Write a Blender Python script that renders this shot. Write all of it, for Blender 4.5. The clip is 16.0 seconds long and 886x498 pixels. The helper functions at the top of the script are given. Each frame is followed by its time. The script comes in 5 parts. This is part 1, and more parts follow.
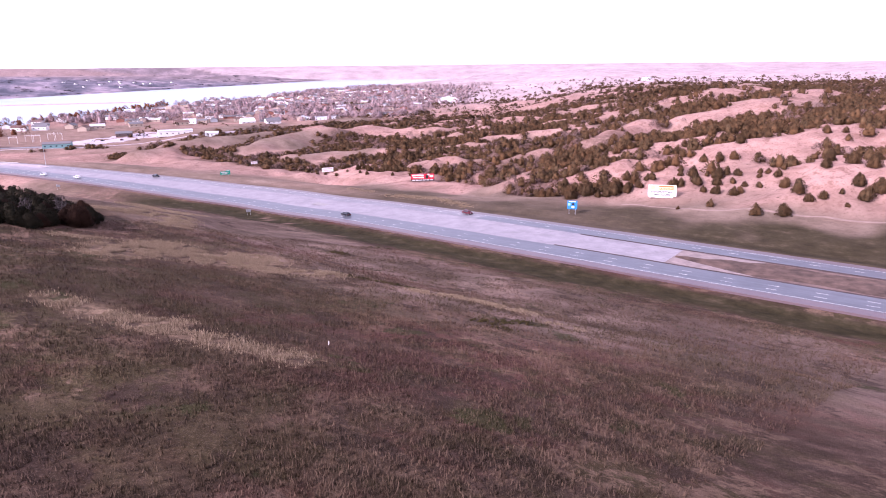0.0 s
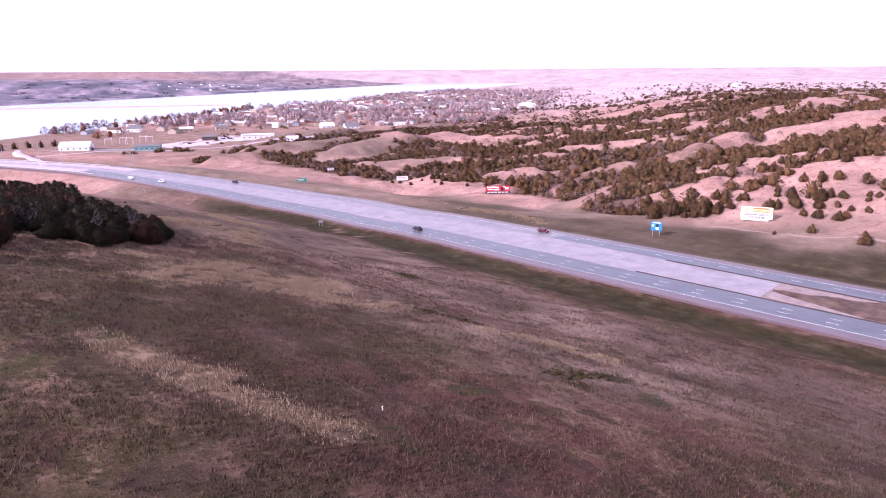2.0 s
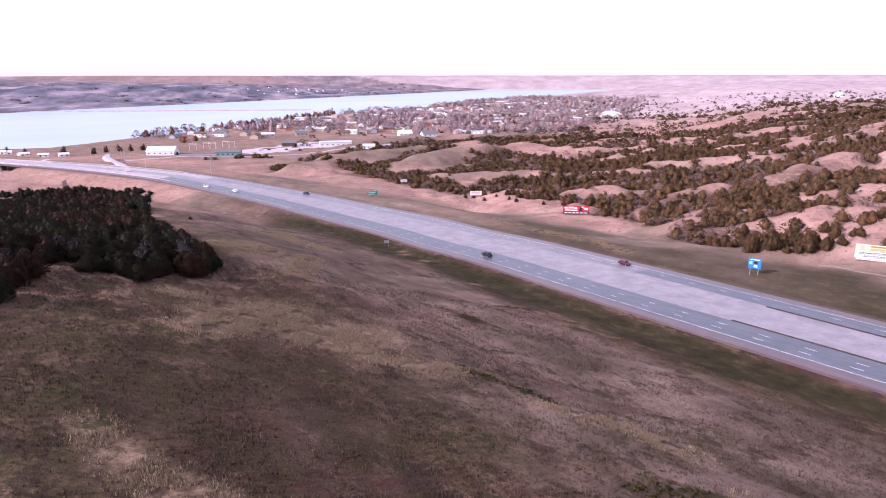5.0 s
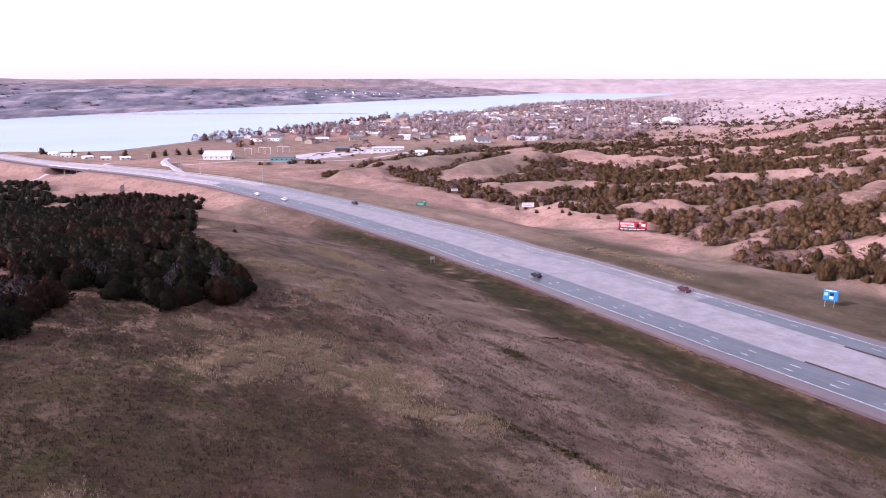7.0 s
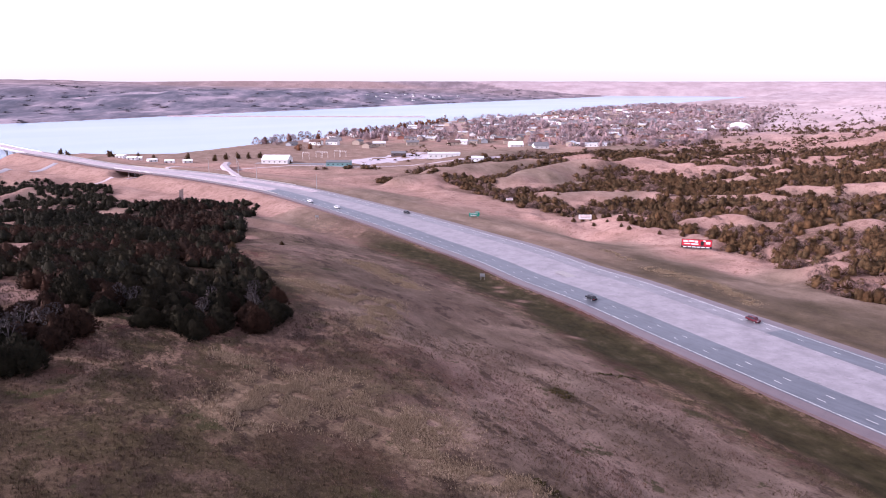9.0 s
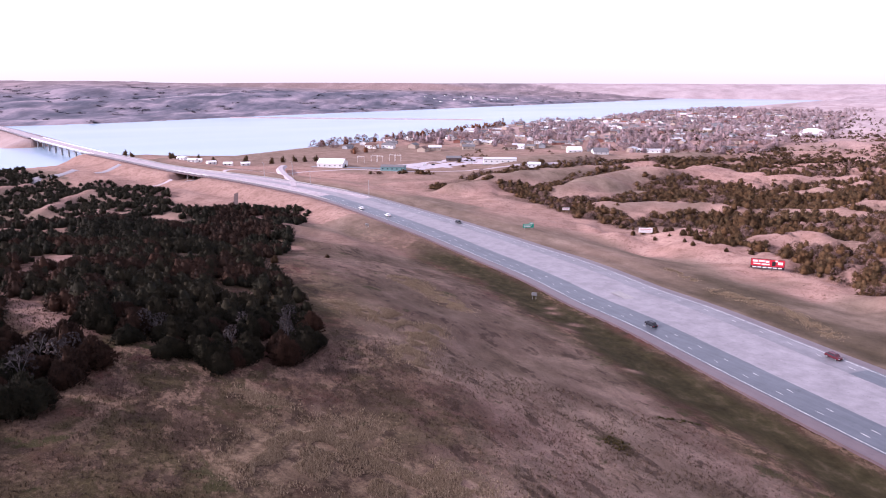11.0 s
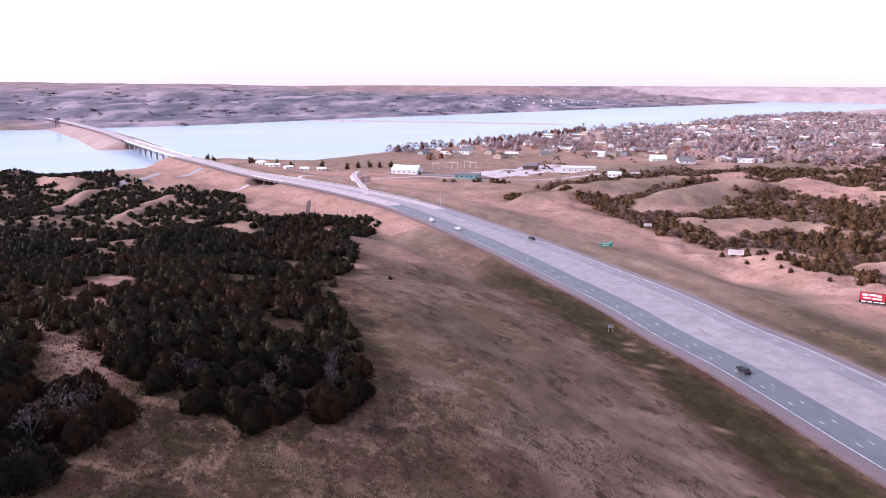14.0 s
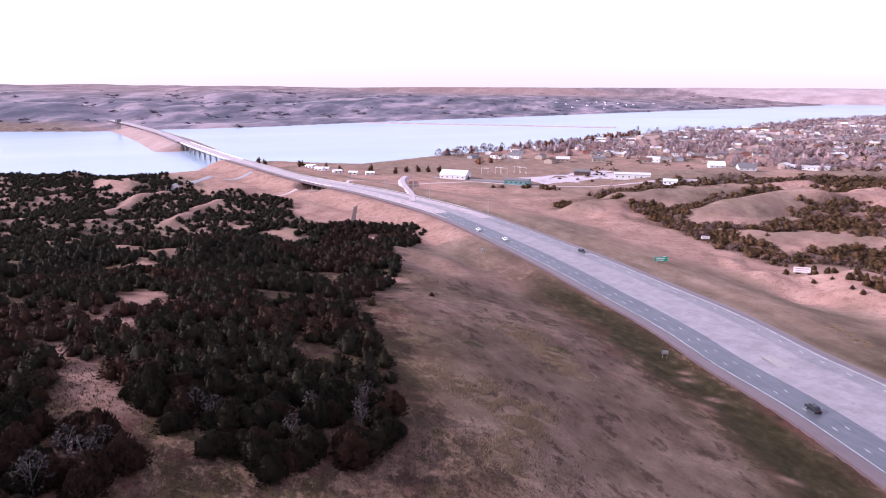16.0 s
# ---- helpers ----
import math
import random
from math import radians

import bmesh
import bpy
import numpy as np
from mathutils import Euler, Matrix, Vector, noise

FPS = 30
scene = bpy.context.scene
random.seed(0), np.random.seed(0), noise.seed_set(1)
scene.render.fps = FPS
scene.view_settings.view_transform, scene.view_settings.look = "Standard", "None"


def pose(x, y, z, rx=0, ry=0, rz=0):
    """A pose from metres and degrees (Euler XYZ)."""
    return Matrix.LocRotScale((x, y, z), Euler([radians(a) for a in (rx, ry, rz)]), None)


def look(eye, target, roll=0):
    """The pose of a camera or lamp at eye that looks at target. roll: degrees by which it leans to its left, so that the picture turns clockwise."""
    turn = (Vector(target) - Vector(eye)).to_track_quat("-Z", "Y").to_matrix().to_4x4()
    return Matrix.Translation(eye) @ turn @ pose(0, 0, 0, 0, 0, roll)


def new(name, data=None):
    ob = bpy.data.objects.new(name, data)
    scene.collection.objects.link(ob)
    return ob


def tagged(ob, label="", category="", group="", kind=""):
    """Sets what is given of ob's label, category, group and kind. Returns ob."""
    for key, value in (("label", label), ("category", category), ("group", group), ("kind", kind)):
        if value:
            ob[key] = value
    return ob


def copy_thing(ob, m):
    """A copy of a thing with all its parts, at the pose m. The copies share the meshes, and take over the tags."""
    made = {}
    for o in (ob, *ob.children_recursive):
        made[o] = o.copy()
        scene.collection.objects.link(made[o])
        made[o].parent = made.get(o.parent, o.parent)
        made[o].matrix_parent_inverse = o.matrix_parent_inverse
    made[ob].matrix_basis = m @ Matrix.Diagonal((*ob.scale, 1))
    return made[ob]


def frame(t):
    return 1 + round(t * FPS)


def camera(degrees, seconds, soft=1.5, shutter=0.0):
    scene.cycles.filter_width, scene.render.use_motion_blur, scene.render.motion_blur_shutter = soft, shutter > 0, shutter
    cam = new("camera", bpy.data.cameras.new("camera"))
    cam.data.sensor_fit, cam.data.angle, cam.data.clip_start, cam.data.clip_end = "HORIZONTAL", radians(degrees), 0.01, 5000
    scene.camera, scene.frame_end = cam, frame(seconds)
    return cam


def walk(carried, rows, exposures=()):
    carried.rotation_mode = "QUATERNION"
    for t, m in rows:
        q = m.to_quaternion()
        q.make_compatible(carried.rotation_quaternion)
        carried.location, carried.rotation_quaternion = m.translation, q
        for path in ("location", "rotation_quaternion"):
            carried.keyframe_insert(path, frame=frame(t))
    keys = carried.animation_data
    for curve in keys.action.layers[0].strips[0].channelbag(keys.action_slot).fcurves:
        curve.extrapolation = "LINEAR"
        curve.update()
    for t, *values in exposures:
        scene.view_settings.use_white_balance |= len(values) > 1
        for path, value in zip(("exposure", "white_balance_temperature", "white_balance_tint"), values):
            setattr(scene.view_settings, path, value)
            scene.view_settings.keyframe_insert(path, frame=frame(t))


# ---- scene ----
cam = camera(66.4, 16.0, soft=1.0)
PATH = [
    (0, 0.00, 0.00, 62.44, 74.85, 0.53, -0.02),
    (0.5, -0.07, 2.57, 63.33, 74.89, 0.52, 1.49),
    (1, 0.18, 5.18, 64.11, 75.04, 0.55, 3.94),
    (1.5, 0.21, 8.36, 64.96, 75.10, 0.46, 5.24),
    (2, 0.16, 11.67, 65.65, 75.18, 0.38, 6.49),
    (2.5, 0.23, 15.06, 66.33, 75.26, 0.33, 7.71),
    (3, 0.16, 18.40, 67.09, 75.33, 0.27, 8.79),
    (3.5, 0.16, 22.06, 67.65, 75.43, 0.21, 9.86),
    (4, 0.10, 25.64, 68.39, 75.47, 0.14, 10.98),
    (6.5, -0.75, 42.21, 72.22, 75.78, 0.02, 16.66),
    (7, -0.99, 45.30, 73.23, 75.81, 0.00, 17.86),
    (7.5, -1.37, 48.45, 73.98, 75.86, -0.03, 19.08),
    (8, -1.78, 51.59, 74.82, 75.90, -0.05, 20.31),
    (8.5, -1.85, 54.20, 75.83, 75.94, -0.04, 21.55),
    (9, -2.28, 57.35, 76.62, 75.97, -0.04, 22.81),
    (11.5, -6.69, 73.73, 80.04, 76.11, -0.13, 28.90),
    (12, -7.71, 76.61, 80.78, 76.13, -0.11, 30.13),
    (12.5, -8.67, 79.39, 81.54, 76.16, -0.12, 31.26),
    (13, -9.84, 82.25, 82.19, 76.20, -0.12, 32.32),
    (13.5, -11.07, 85.09, 82.86, 76.19, -0.11, 33.25),
    (14, -12.13, 87.84, 83.58, 76.23, -0.13, 34.26),
    (14.5, -13.34, 90.55, 84.26, 76.27, -0.12, 35.31),
    (15, -14.74, 93.45, 85.02, 76.26, -0.14, 36.38),
    (15.5, -16.05, 96.16, 85.66, 76.30, -0.12, 37.45),
    (16, -17.37, 98.66, 86.37, 76.33, -0.10, 38.54),
]
walk(cam, [(t, pose(x, y, z, rx, ry, rz)) for t, x, y, z, rx, ry, rz in PATH],
     exposures=[(0.0, 0.72, 5900, 46), (2.65, 0.70, 5900, 47), (3.0, 0.52, 5900, 37.5), (4.0, 0.48, 5900, 38), (7.0, 0.43, 5900, 35.5), (9.0, 0.42, 5900, 37), (11.5, 0.40, 5900, 36), (12.6, 0.40, 5900, 36.5), (13.0, 0.40, 5900, 29.5), (14.0, 0.40, 5900, 33), (15.0, 0.40, 5900, 35.5), (16.0, 0.40, 5900, 37.5)])

# ---- daylight ----
SUN_TO = Vector((-0.78, -0.62, 0.0)).normalized()
SUN_ELEVATION = radians(28)
world = bpy.data.worlds.new("sky")
scene.world = world
world.use_nodes = True
wt = world.node_tree
sky = wt.nodes.new("ShaderNodeTexSky")
sky.sky_type, sky.sun_disc = "NISHITA", False
sky.sun_elevation = SUN_ELEVATION
sky.sun_rotation = math.atan2(SUN_TO.x, SUN_TO.y)
sky.air_density, sky.dust_density, sky.ozone_density, sky.altitude = 1.0, 1.3, 1.0, 400
wt.nodes["Background"].inputs[1].default_value = 0.13
# thin white cloud veil over the whole sky
veil = wt.nodes.new("ShaderNodeMix")
veil.data_type = "RGBA"
veil.inputs[0].default_value = 0.55
veil.inputs[7].default_value = (7.9, 7.7, 7.9, 1)
wt.links.new(sky.outputs[0], veil.inputs[6])
wt.links.new(veil.outputs[2], wt.nodes["Background"].inputs[0])
sun = new("sun", bpy.data.lights.new("sun", "SUN"))
sun.data.energy, sun.data.angle, sun.data.color = 4.6, radians(0.6), (1.0, 0.94, 0.87)
sun.matrix_world = look((0, 0, 300), (-SUN_TO.x, -SUN_TO.y, 300 - math.tan(SUN_ELEVATION)))


# ---- materials ----
def mat(name, rough=0.9, spec=0.2, metal=0.0):
    m = bpy.data.materials.new(name)
    m.use_nodes = True
    b = m.node_tree.nodes["Principled BSDF"]
    b.inputs["Roughness"].default_value = rough
    b.inputs["Specular IOR Level"].default_value = spec
    b.inputs["Metallic"].default_value = metal
    return m


class Nodes:
    """Short ways to make the nodes of one material."""

    def __init__(self, m):
        self.t = m.node_tree
        self.b = self.t.nodes["Principled BSDF"]
        self.pos = self.node("ShaderNodeNewGeometry").outputs["Position"]

    def node(self, kind, **ins):
        n = self.t.nodes.new(kind)
        for k, v in ins.items():
            self.set(n.inputs[k.replace("_", " ")], v)
        return n

    def set(self, socket, v):
        if hasattr(v, "is_linked"):
            self.t.links.new(v, socket)
        else:
            socket.default_value = v

    def mapped(self, scale=(1, 1, 1), turn=0.0, src=None):
        """Coordinates turned about z, then scaled."""
        n = self.node("ShaderNodeMapping", Vector=src or self.pos)
        n.inputs["Rotation"].default_value = (0, 0, radians(turn))
        return self.node("ShaderNodeMapping", Vector=n.outputs[0], Scale=scale).outputs[0]

    def noise(self, scale, detail=3, rough=0.55, src=None):
        return self.node("ShaderNodeTexNoise", Vector=src or self.pos, Scale=scale, Detail=detail, Roughness=rough).outputs[0]

    def ramp(self, fac, *stops):
        n = self.node("ShaderNodeValToRGB", Fac=fac)
        while len(n.color_ramp.elements) < len(stops):
            n.color_ramp.elements.new(0.5)
        for e, (p, c) in zip(n.color_ramp.elements, stops):
            e.position, e.color = p, (*c, 1) if len(c) == 3 else c
        return n.outputs[0]

    def step(self, fac, lo, hi):
        n = self.node("ShaderNodeMapRange", Value=fac, From_Min=lo, From_Max=hi)
        n.interpolation_type = "SMOOTHSTEP"
        return n.outputs[0]

    def mix(self, fac, a, b, how="MIX"):
        n = self.t.nodes.new("ShaderNodeMix")
        n.data_type, n.blend_type = "RGBA", how
        for s, v in ((n.inputs[0], fac), (n.inputs[6], a), (n.inputs[7], b)):
            self.set(s, (*v, 1) if isinstance(v, tuple) and len(v) == 3 else v)
        return n.outputs[2]

    def mul(self, a, b, op="MULTIPLY"):
        n = self.t.nodes.new("ShaderNodeMath")
        n.operation = op
        self.set(n.inputs[0], a)
        self.set(n.inputs[1], b)
        return n.outputs[0]

    def attr(self, name):
        n = self.t.nodes.new("ShaderNodeAttribute")
        n.attribute_name = name
        return n.outputs["Fac"]

    def bump(self, height, strength, distance):
        n = self.node("ShaderNodeBump", Height=height, Strength=strength, Distance=distance)
        self.set(self.b.inputs["Normal"], n.outputs[0])

    def color(self, c):
        self.set(self.b.inputs["Base Color"], c)


def plain(name, c, rough=0.6, vary=0.15, scale=1.5, spec=0.3, metal=0.0):
    """Painted or made stuff with slight dirt and wear."""
    m = mat(name, rough, spec, metal)
    n = Nodes(m)
    f = n.noise(scale, 4, 0.6)
    f2 = n.noise(scale * 9, 2)
    lo = tuple(v * (1 - vary) for v in c)
    hi = tuple(min(1, v * (1 + vary)) for v in c)
    n.color(n.mix(n.mul(f2, 0.25), n.ramp(f, (0.3, lo), (0.7, hi)), lo))
    return m


def foliage(name, dark, light, scale=0.6):
    m = mat(name, 0.85, 0.1)
    n = Nodes(m)
    rnd = n.node("ShaderNodeObjectInfo").outputs["Random"]
    isl = n.node("ShaderNodeNewGeometry").outputs["Random Per Island"]
    f = n.noise(scale, 3)
    c = n.ramp(f, (0.3, dark), (0.7, light))
    c = n.mix(n.mul(n.step(n.noise(0.09, 3), 0.46, 0.62), 0.55), c, n.mix(0.5, c, tuple(v * k for v, k in zip(light, (1.25, 0.9, 0.8)))))
    warm = tuple(v * k for v, k in zip(light, (1.18, 0.95, 0.84)))
    c = n.mix(n.mul(n.step(isl, 0.3, 1.0), 0.6), c, warm)
    c = n.mix(n.mul(rnd, 0.5), c, dark)
    n.color(c)
    a = n.t.nodes.new("ShaderNodeAttribute")
    a.attribute_name = "puff"
    w = n.node("ShaderNodeVectorTransform", Vector=a.outputs["Vector"])
    w.vector_type, w.convert_from, w.convert_to = "NORMAL", "OBJECT", "WORLD"
    face = n.node("ShaderNodeVectorMath", Vector=n.node("ShaderNodeNewGeometry").outputs["Normal"])
    face.operation = "SCALE"
    face.inputs["Scale"].default_value = 0.55
    both = n.t.nodes.new("ShaderNodeVectorMath")
    n.set(both.inputs[0], w.outputs[0])
    n.set(both.inputs[1], face.outputs[0])
    unit = n.t.nodes.new("ShaderNodeVectorMath")
    unit.operation = "NORMALIZE"
    n.set(unit.inputs[0], both.outputs[0])
    n.set(n.b.inputs["Normal"], unit.outputs[0])
    return m


def field_colour(n, fine):
    """Grazed field: mauve-brown grass with tan, olive, rust and dark patches."""
    drift = n.mapped((0.7, 1.1, 1.0), 40)
    base = n.ramp(n.noise(0.13, 6, 0.72, drift), (0.34, (0.030, 0.019, 0.013)), (0.46, (0.062, 0.037, 0.027)), (0.56, (0.108, 0.067, 0.050)), (0.66, (0.195, 0.128, 0.094)))
    rusty = n.mul(n.step(n.noise(0.04, 4, 0.6), 0.45, 0.57), n.step(n.noise(0.22, 4, 0.7), 0.38, 0.56))
    base = n.mix(n.mul(rusty, 0.85), base, n.ramp(fine, (0.35, (0.070, 0.030, 0.023)), (0.7, (0.135, 0.060, 0.047))))
    olive = n.mul(n.step(n.noise(0.035, 4, 0.65, drift), 0.42, 0.53), n.step(n.noise(0.17, 5, 0.72), 0.38, 0.56))
    base = n.mix(n.mul(olive, 0.9), base, n.ramp(fine, (0.35, (0.038, 0.030, 0.013)), (0.7, (0.090, 0.068, 0.033))))
    straw = n.mul(n.step(n.noise(0.03, 3, 0.6, drift), 0.42, 0.54), n.step(n.noise(0.2, 6, 0.78, drift), 0.49, 0.57))
    base = n.mix(n.mul(straw, 0.85), base, n.ramp(fine, (0.35, (0.146, 0.091, 0.061)), (0.62, (0.243, 0.159, 0.110))))
    patch = n.noise(0.11, 6, 0.75)
    base = n.mix(n.mul(n.attr("olive"), n.mul(n.step(patch, 0.36, 0.54), 0.85)), base, n.ramp(fine, (0.32, (0.032, 0.026, 0.011)), (0.55, (0.070, 0.054, 0.026)), (0.72, (0.125, 0.097, 0.052))))
    base = n.mix(n.mul(n.attr("rust"), n.mul(n.step(n.noise(0.16, 6, 0.75), 0.38, 0.56), 0.85)), base, n.ramp(fine, (0.32, (0.060, 0.026, 0.022)), (0.6, (0.120, 0.055, 0.045)), (0.75, (0.175, 0.095, 0.075))))
    base = n.mix(n.mul(n.mul(n.attr("straw"), n.step(n.noise(0.33, 5, 0.75), 0.34, 0.55)), 1.0), base, n.ramp(fine, (0.35, (0.17, 0.112, 0.070)), (0.62, (0.34, 0.238, 0.155))))
    base = n.mix(n.mul(n.attr("brush"), n.step(n.noise(0.4, 5, 0.75), 0.36, 0.55)), base, (0.032, 0.025, 0.011))
    dark = n.step(n.noise(0.15, 6, 0.72, drift), 0.545, 0.61)
    base = n.mix(n.mul(n.attr("mown"), 0.72), base, n.ramp(n.noise(0.09, 6, 0.72, drift), (0.38, (0.135, 0.092, 0.072)), (0.62, (0.30, 0.213, 0.172))))
    base = n.mix(n.mul(n.step(n.noise(0.026, 4, 0.6), 0.44, 0.56), 0.5), base, n.mix(0.75, base, (0.024, 0.016, 0.010)))
    base = n.mix(n.mul(dark, 0.7), base, (0.036, 0.023, 0.017))
    return n.mix(n.mul(n.step(n.noise(0.075, 5, 0.7), 0.615, 0.66), 0.75), base, (0.036, 0.038, 0.013))


def ground_material():
    m = mat("prairie", 0.95, 0.05)
    n = Nodes(m)
    dry, wood, grass = n.attr("dry"), n.attr("wood"), n.attr("field")
    drift = n.mapped((0.75, 1.15, 1.0), 40)
    fine = n.noise(0.9, 4, 0.75)
    tuft = n.noise(2.6, 3, 0.75)
    blade = n.noise(7.0, 2, 0.7)
    base = field_colour(n, fine)
    base = n.mix(n.mul(n.step(tuft, 0.48, 0.66), 0.55), base, n.mix(0.7, base, (0.018, 0.013, 0.010)))
    base = n.mix(n.mul(n.step(blade, 0.52, 0.68), 0.45), base, n.mix(0.45, base, (0.26, 0.19, 0.15)))
    base = n.mix(n.step(n.noise(0.5, 2), 0.74, 0.78), base, (0.022, 0.017, 0.013))
    # dry bluestem on the mounds
    dryc = n.ramp(n.noise(0.06, 6, 0.7), (0.3, (0.23, 0.135, 0.107)), (0.5, (0.355, 0.218, 0.178)), (0.75, (0.46, 0.305, 0.25)))
    dryc = n.mix(n.mul(n.step(n.noise(0.28, 5, 0.75), 0.50, 0.64), 0.65), dryc, (0.185, 0.095, 0.072))
    dryc = n.mix(n.step(fine, 0.52, 0.72), dryc, n.mix(0.55, dryc, (0.115, 0.062, 0.045)))
    dryc = n.mix(n.step(n.noise(0.45, 3, 0.7), 0.66, 0.72), dryc, (0.075, 0.045, 0.030))
    greenc = n.ramp(n.noise(0.07, 6, 0.72, drift), (0.32, (0.115, 0.084, 0.060)), (0.5, (0.18, 0.130, 0.100)), (0.66, (0.25, 0.184, 0.145)), (0.75, (0.31, 0.232, 0.18)))
    greenc = n.mix(n.mul(n.step(fine, 0.5, 0.75), 0.5), greenc, (0.075, 0.055, 0.038))
    c = n.mix(grass, greenc, base)
    ditchc = n.ramp(n.noise(0.2, 6, 0.72, drift), (0.35, (0.019, 0.016, 0.008)), (0.55, (0.038, 0.032, 0.016)), (0.70, (0.080, 0.060, 0.038)), (0.78, (0.15, 0.10, 0.078)))
    c = n.mix(n.mul(n.attr("ditch"), 0.95), c, ditchc)
    # distance haze put into the grass colour; also the causeway's own pale bank
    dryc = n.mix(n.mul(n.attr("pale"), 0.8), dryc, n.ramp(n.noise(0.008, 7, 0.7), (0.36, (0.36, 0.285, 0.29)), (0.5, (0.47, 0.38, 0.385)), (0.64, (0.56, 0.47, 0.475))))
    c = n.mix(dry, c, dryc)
    # brush bands; the ground of the wooded drains is darkened as well
    c = n.mix(n.mul(n.attr("brush"), n.mul(n.step(n.noise(0.4, 5, 0.75), 0.30, 0.52), 0.85)), c, (0.040, 0.029, 0.016))
    # far river hills: grass, scrub in the folds, haze and slope shade coloured in
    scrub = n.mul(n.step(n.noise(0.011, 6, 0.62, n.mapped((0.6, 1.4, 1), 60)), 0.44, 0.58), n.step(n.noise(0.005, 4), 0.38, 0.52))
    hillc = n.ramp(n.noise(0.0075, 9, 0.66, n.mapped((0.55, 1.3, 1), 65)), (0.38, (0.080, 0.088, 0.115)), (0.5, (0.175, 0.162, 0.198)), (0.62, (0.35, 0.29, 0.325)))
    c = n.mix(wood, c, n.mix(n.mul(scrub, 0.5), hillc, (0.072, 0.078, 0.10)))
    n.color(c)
    n.bump(n.mix(0.5, fine, tuft), 0.7, 0.4)
    return m


def asphalt_material(name, dark, light, streaks=0.5, rough=0.36):
    """Road paving: wheel streaks, stains, patches and fine grain."""
    m = mat(name, rough, 0.5)
    n = Nodes(m)
    along = n.mapped((0.05, 1.0, 1.0), 37)
    f = n.mix(streaks, n.noise(0.7, 3, 0.6, along), n.noise(0.16, 6, 0.75))
    g = n.noise(5.0, 3, 0.7)
    c = n.ramp(f, (0.36, dark), (0.64, light))
    c = n.mix(n.mul(n.step(n.noise(0.5, 5, 0.75), 0.60, 0.66), 0.6), c, tuple(v * 0.6 for v in dark))
    c = n.mix(n.mul(n.step(n.noise(0.33, 5, 0.75), 0.62, 0.68), 0.5), c, tuple(v * 1.25 for v in light))
    c = n.mix(n.mul(g, 0.35), c, dark)
    n.color(c)
    n.bump(g, 0.2, 0.02)
    return m


M_GROUND = ground_material()
M_ASPHALT = asphalt_material("asphalt", (0.058, 0.066, 0.079), (0.125, 0.137, 0.158))
M_FAR_LANE = asphalt_material("pale_asphalt", (0.135, 0.130, 0.142), (0.255, 0.243, 0.262), 0.7, 0.45)
M_CONCRETE = asphalt_material("concrete_paving", (0.195, 0.178, 0.19), (0.335, 0.306, 0.325), 0.85, 0.5)
# ramps, and the distant highway with its glare in the colour
M_RAMP = asphalt_material("ramp_paving", (0.33, 0.275, 0.29), (0.50, 0.43, 0.445), 0.8, 0.85)
M_SHOULDER = asphalt_material("shoulder_gravel", (0.095, 0.066, 0.072), (0.15, 0.108, 0.11))
M_JOINT = plain("tar_seam", (0.075, 0.052, 0.050), 0.9, 0.4, 0.5)
M_LINE = plain("road_paint", (0.75, 0.75, 0.72), 0.5, 0.1)
M_CEDAR = foliage("cedar_foliage", (0.030, 0.021, 0.011), (0.138, 0.086, 0.043))
# grove and gully cedars: hillside shade put into the already dark foliage colour
M_CEDAR_SHADED = foliage("shaded_dark_cedar_foliage", (0.008, 0.009, 0.006), (0.033, 0.030, 0.017))
M_TWIG = foliage("bare_twigs", (0.22, 0.168, 0.18), (0.46, 0.36, 0.37))
M_RUSSET = foliage("russet_leaves", (0.10, 0.045, 0.025), (0.24, 0.11, 0.06))
# browner grove cedars, darkened by the same painted slope shade
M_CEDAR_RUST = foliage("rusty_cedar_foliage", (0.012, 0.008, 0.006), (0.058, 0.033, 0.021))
M_GREY_TWIG = foliage("grey_twigs", (0.034, 0.030, 0.029), (0.092, 0.078, 0.076))
M_BARK = plain("bark", (0.10, 0.075, 0.06), 0.9, 0.3, 3)
M_WHITE = plain("white_paint", (0.80, 0.79, 0.77), 0.5, 0.06)
M_STEEL = plain("galvanised_steel", (0.45, 0.46, 0.47), 0.45, 0.1, 2, 0.5, 0.7)
M_WOODPOST = plain("weathered_wood", (0.20, 0.15, 0.12), 0.9, 0.3, 3)
M_BLUE = plain("blue_sign_sheeting", (0.02, 0.20, 0.50), 0.4, 0.06)
M_GREEN = plain("green_sign_sheeting", (0.0, 0.33, 0.22), 0.4, 0.06)
M_RED = plain("red_vinyl", (0.55, 0.03, 0.05), 0.45, 0.08)
M_BLACK = plain("black_vinyl", (0.02, 0.02, 0.022), 0.5, 0.1)
M_ORANGE = plain("orange_vinyl", (0.75, 0.16, 0.04), 0.5, 0.08)
M_GREY_ROOF = plain("grey_shingles", (0.16, 0.155, 0.16), 0.9, 0.25, 1.2)
M_BROWN_ROOF = plain("brown_shingles", (0.15, 0.09, 0.075), 0.9, 0.25, 1.2)
M_PALE_ROOF = plain("pale_metal_roof", (0.55, 0.56, 0.58), 0.4, 0.1, 0.6, 0.4)
M_TAN_WALL = plain("tan_siding", (0.45, 0.36, 0.29), 0.8, 0.12)
M_GREY_WALL = plain("grey_siding", (0.34, 0.35, 0.37), 0.8, 0.12)
M_BRICK = plain("red_brick", (0.28, 0.12, 0.09), 0.9, 0.2)
M_WINDOW = plain("window_glass", (0.03, 0.035, 0.045), 0.1, 0.1, 1, 0.6)
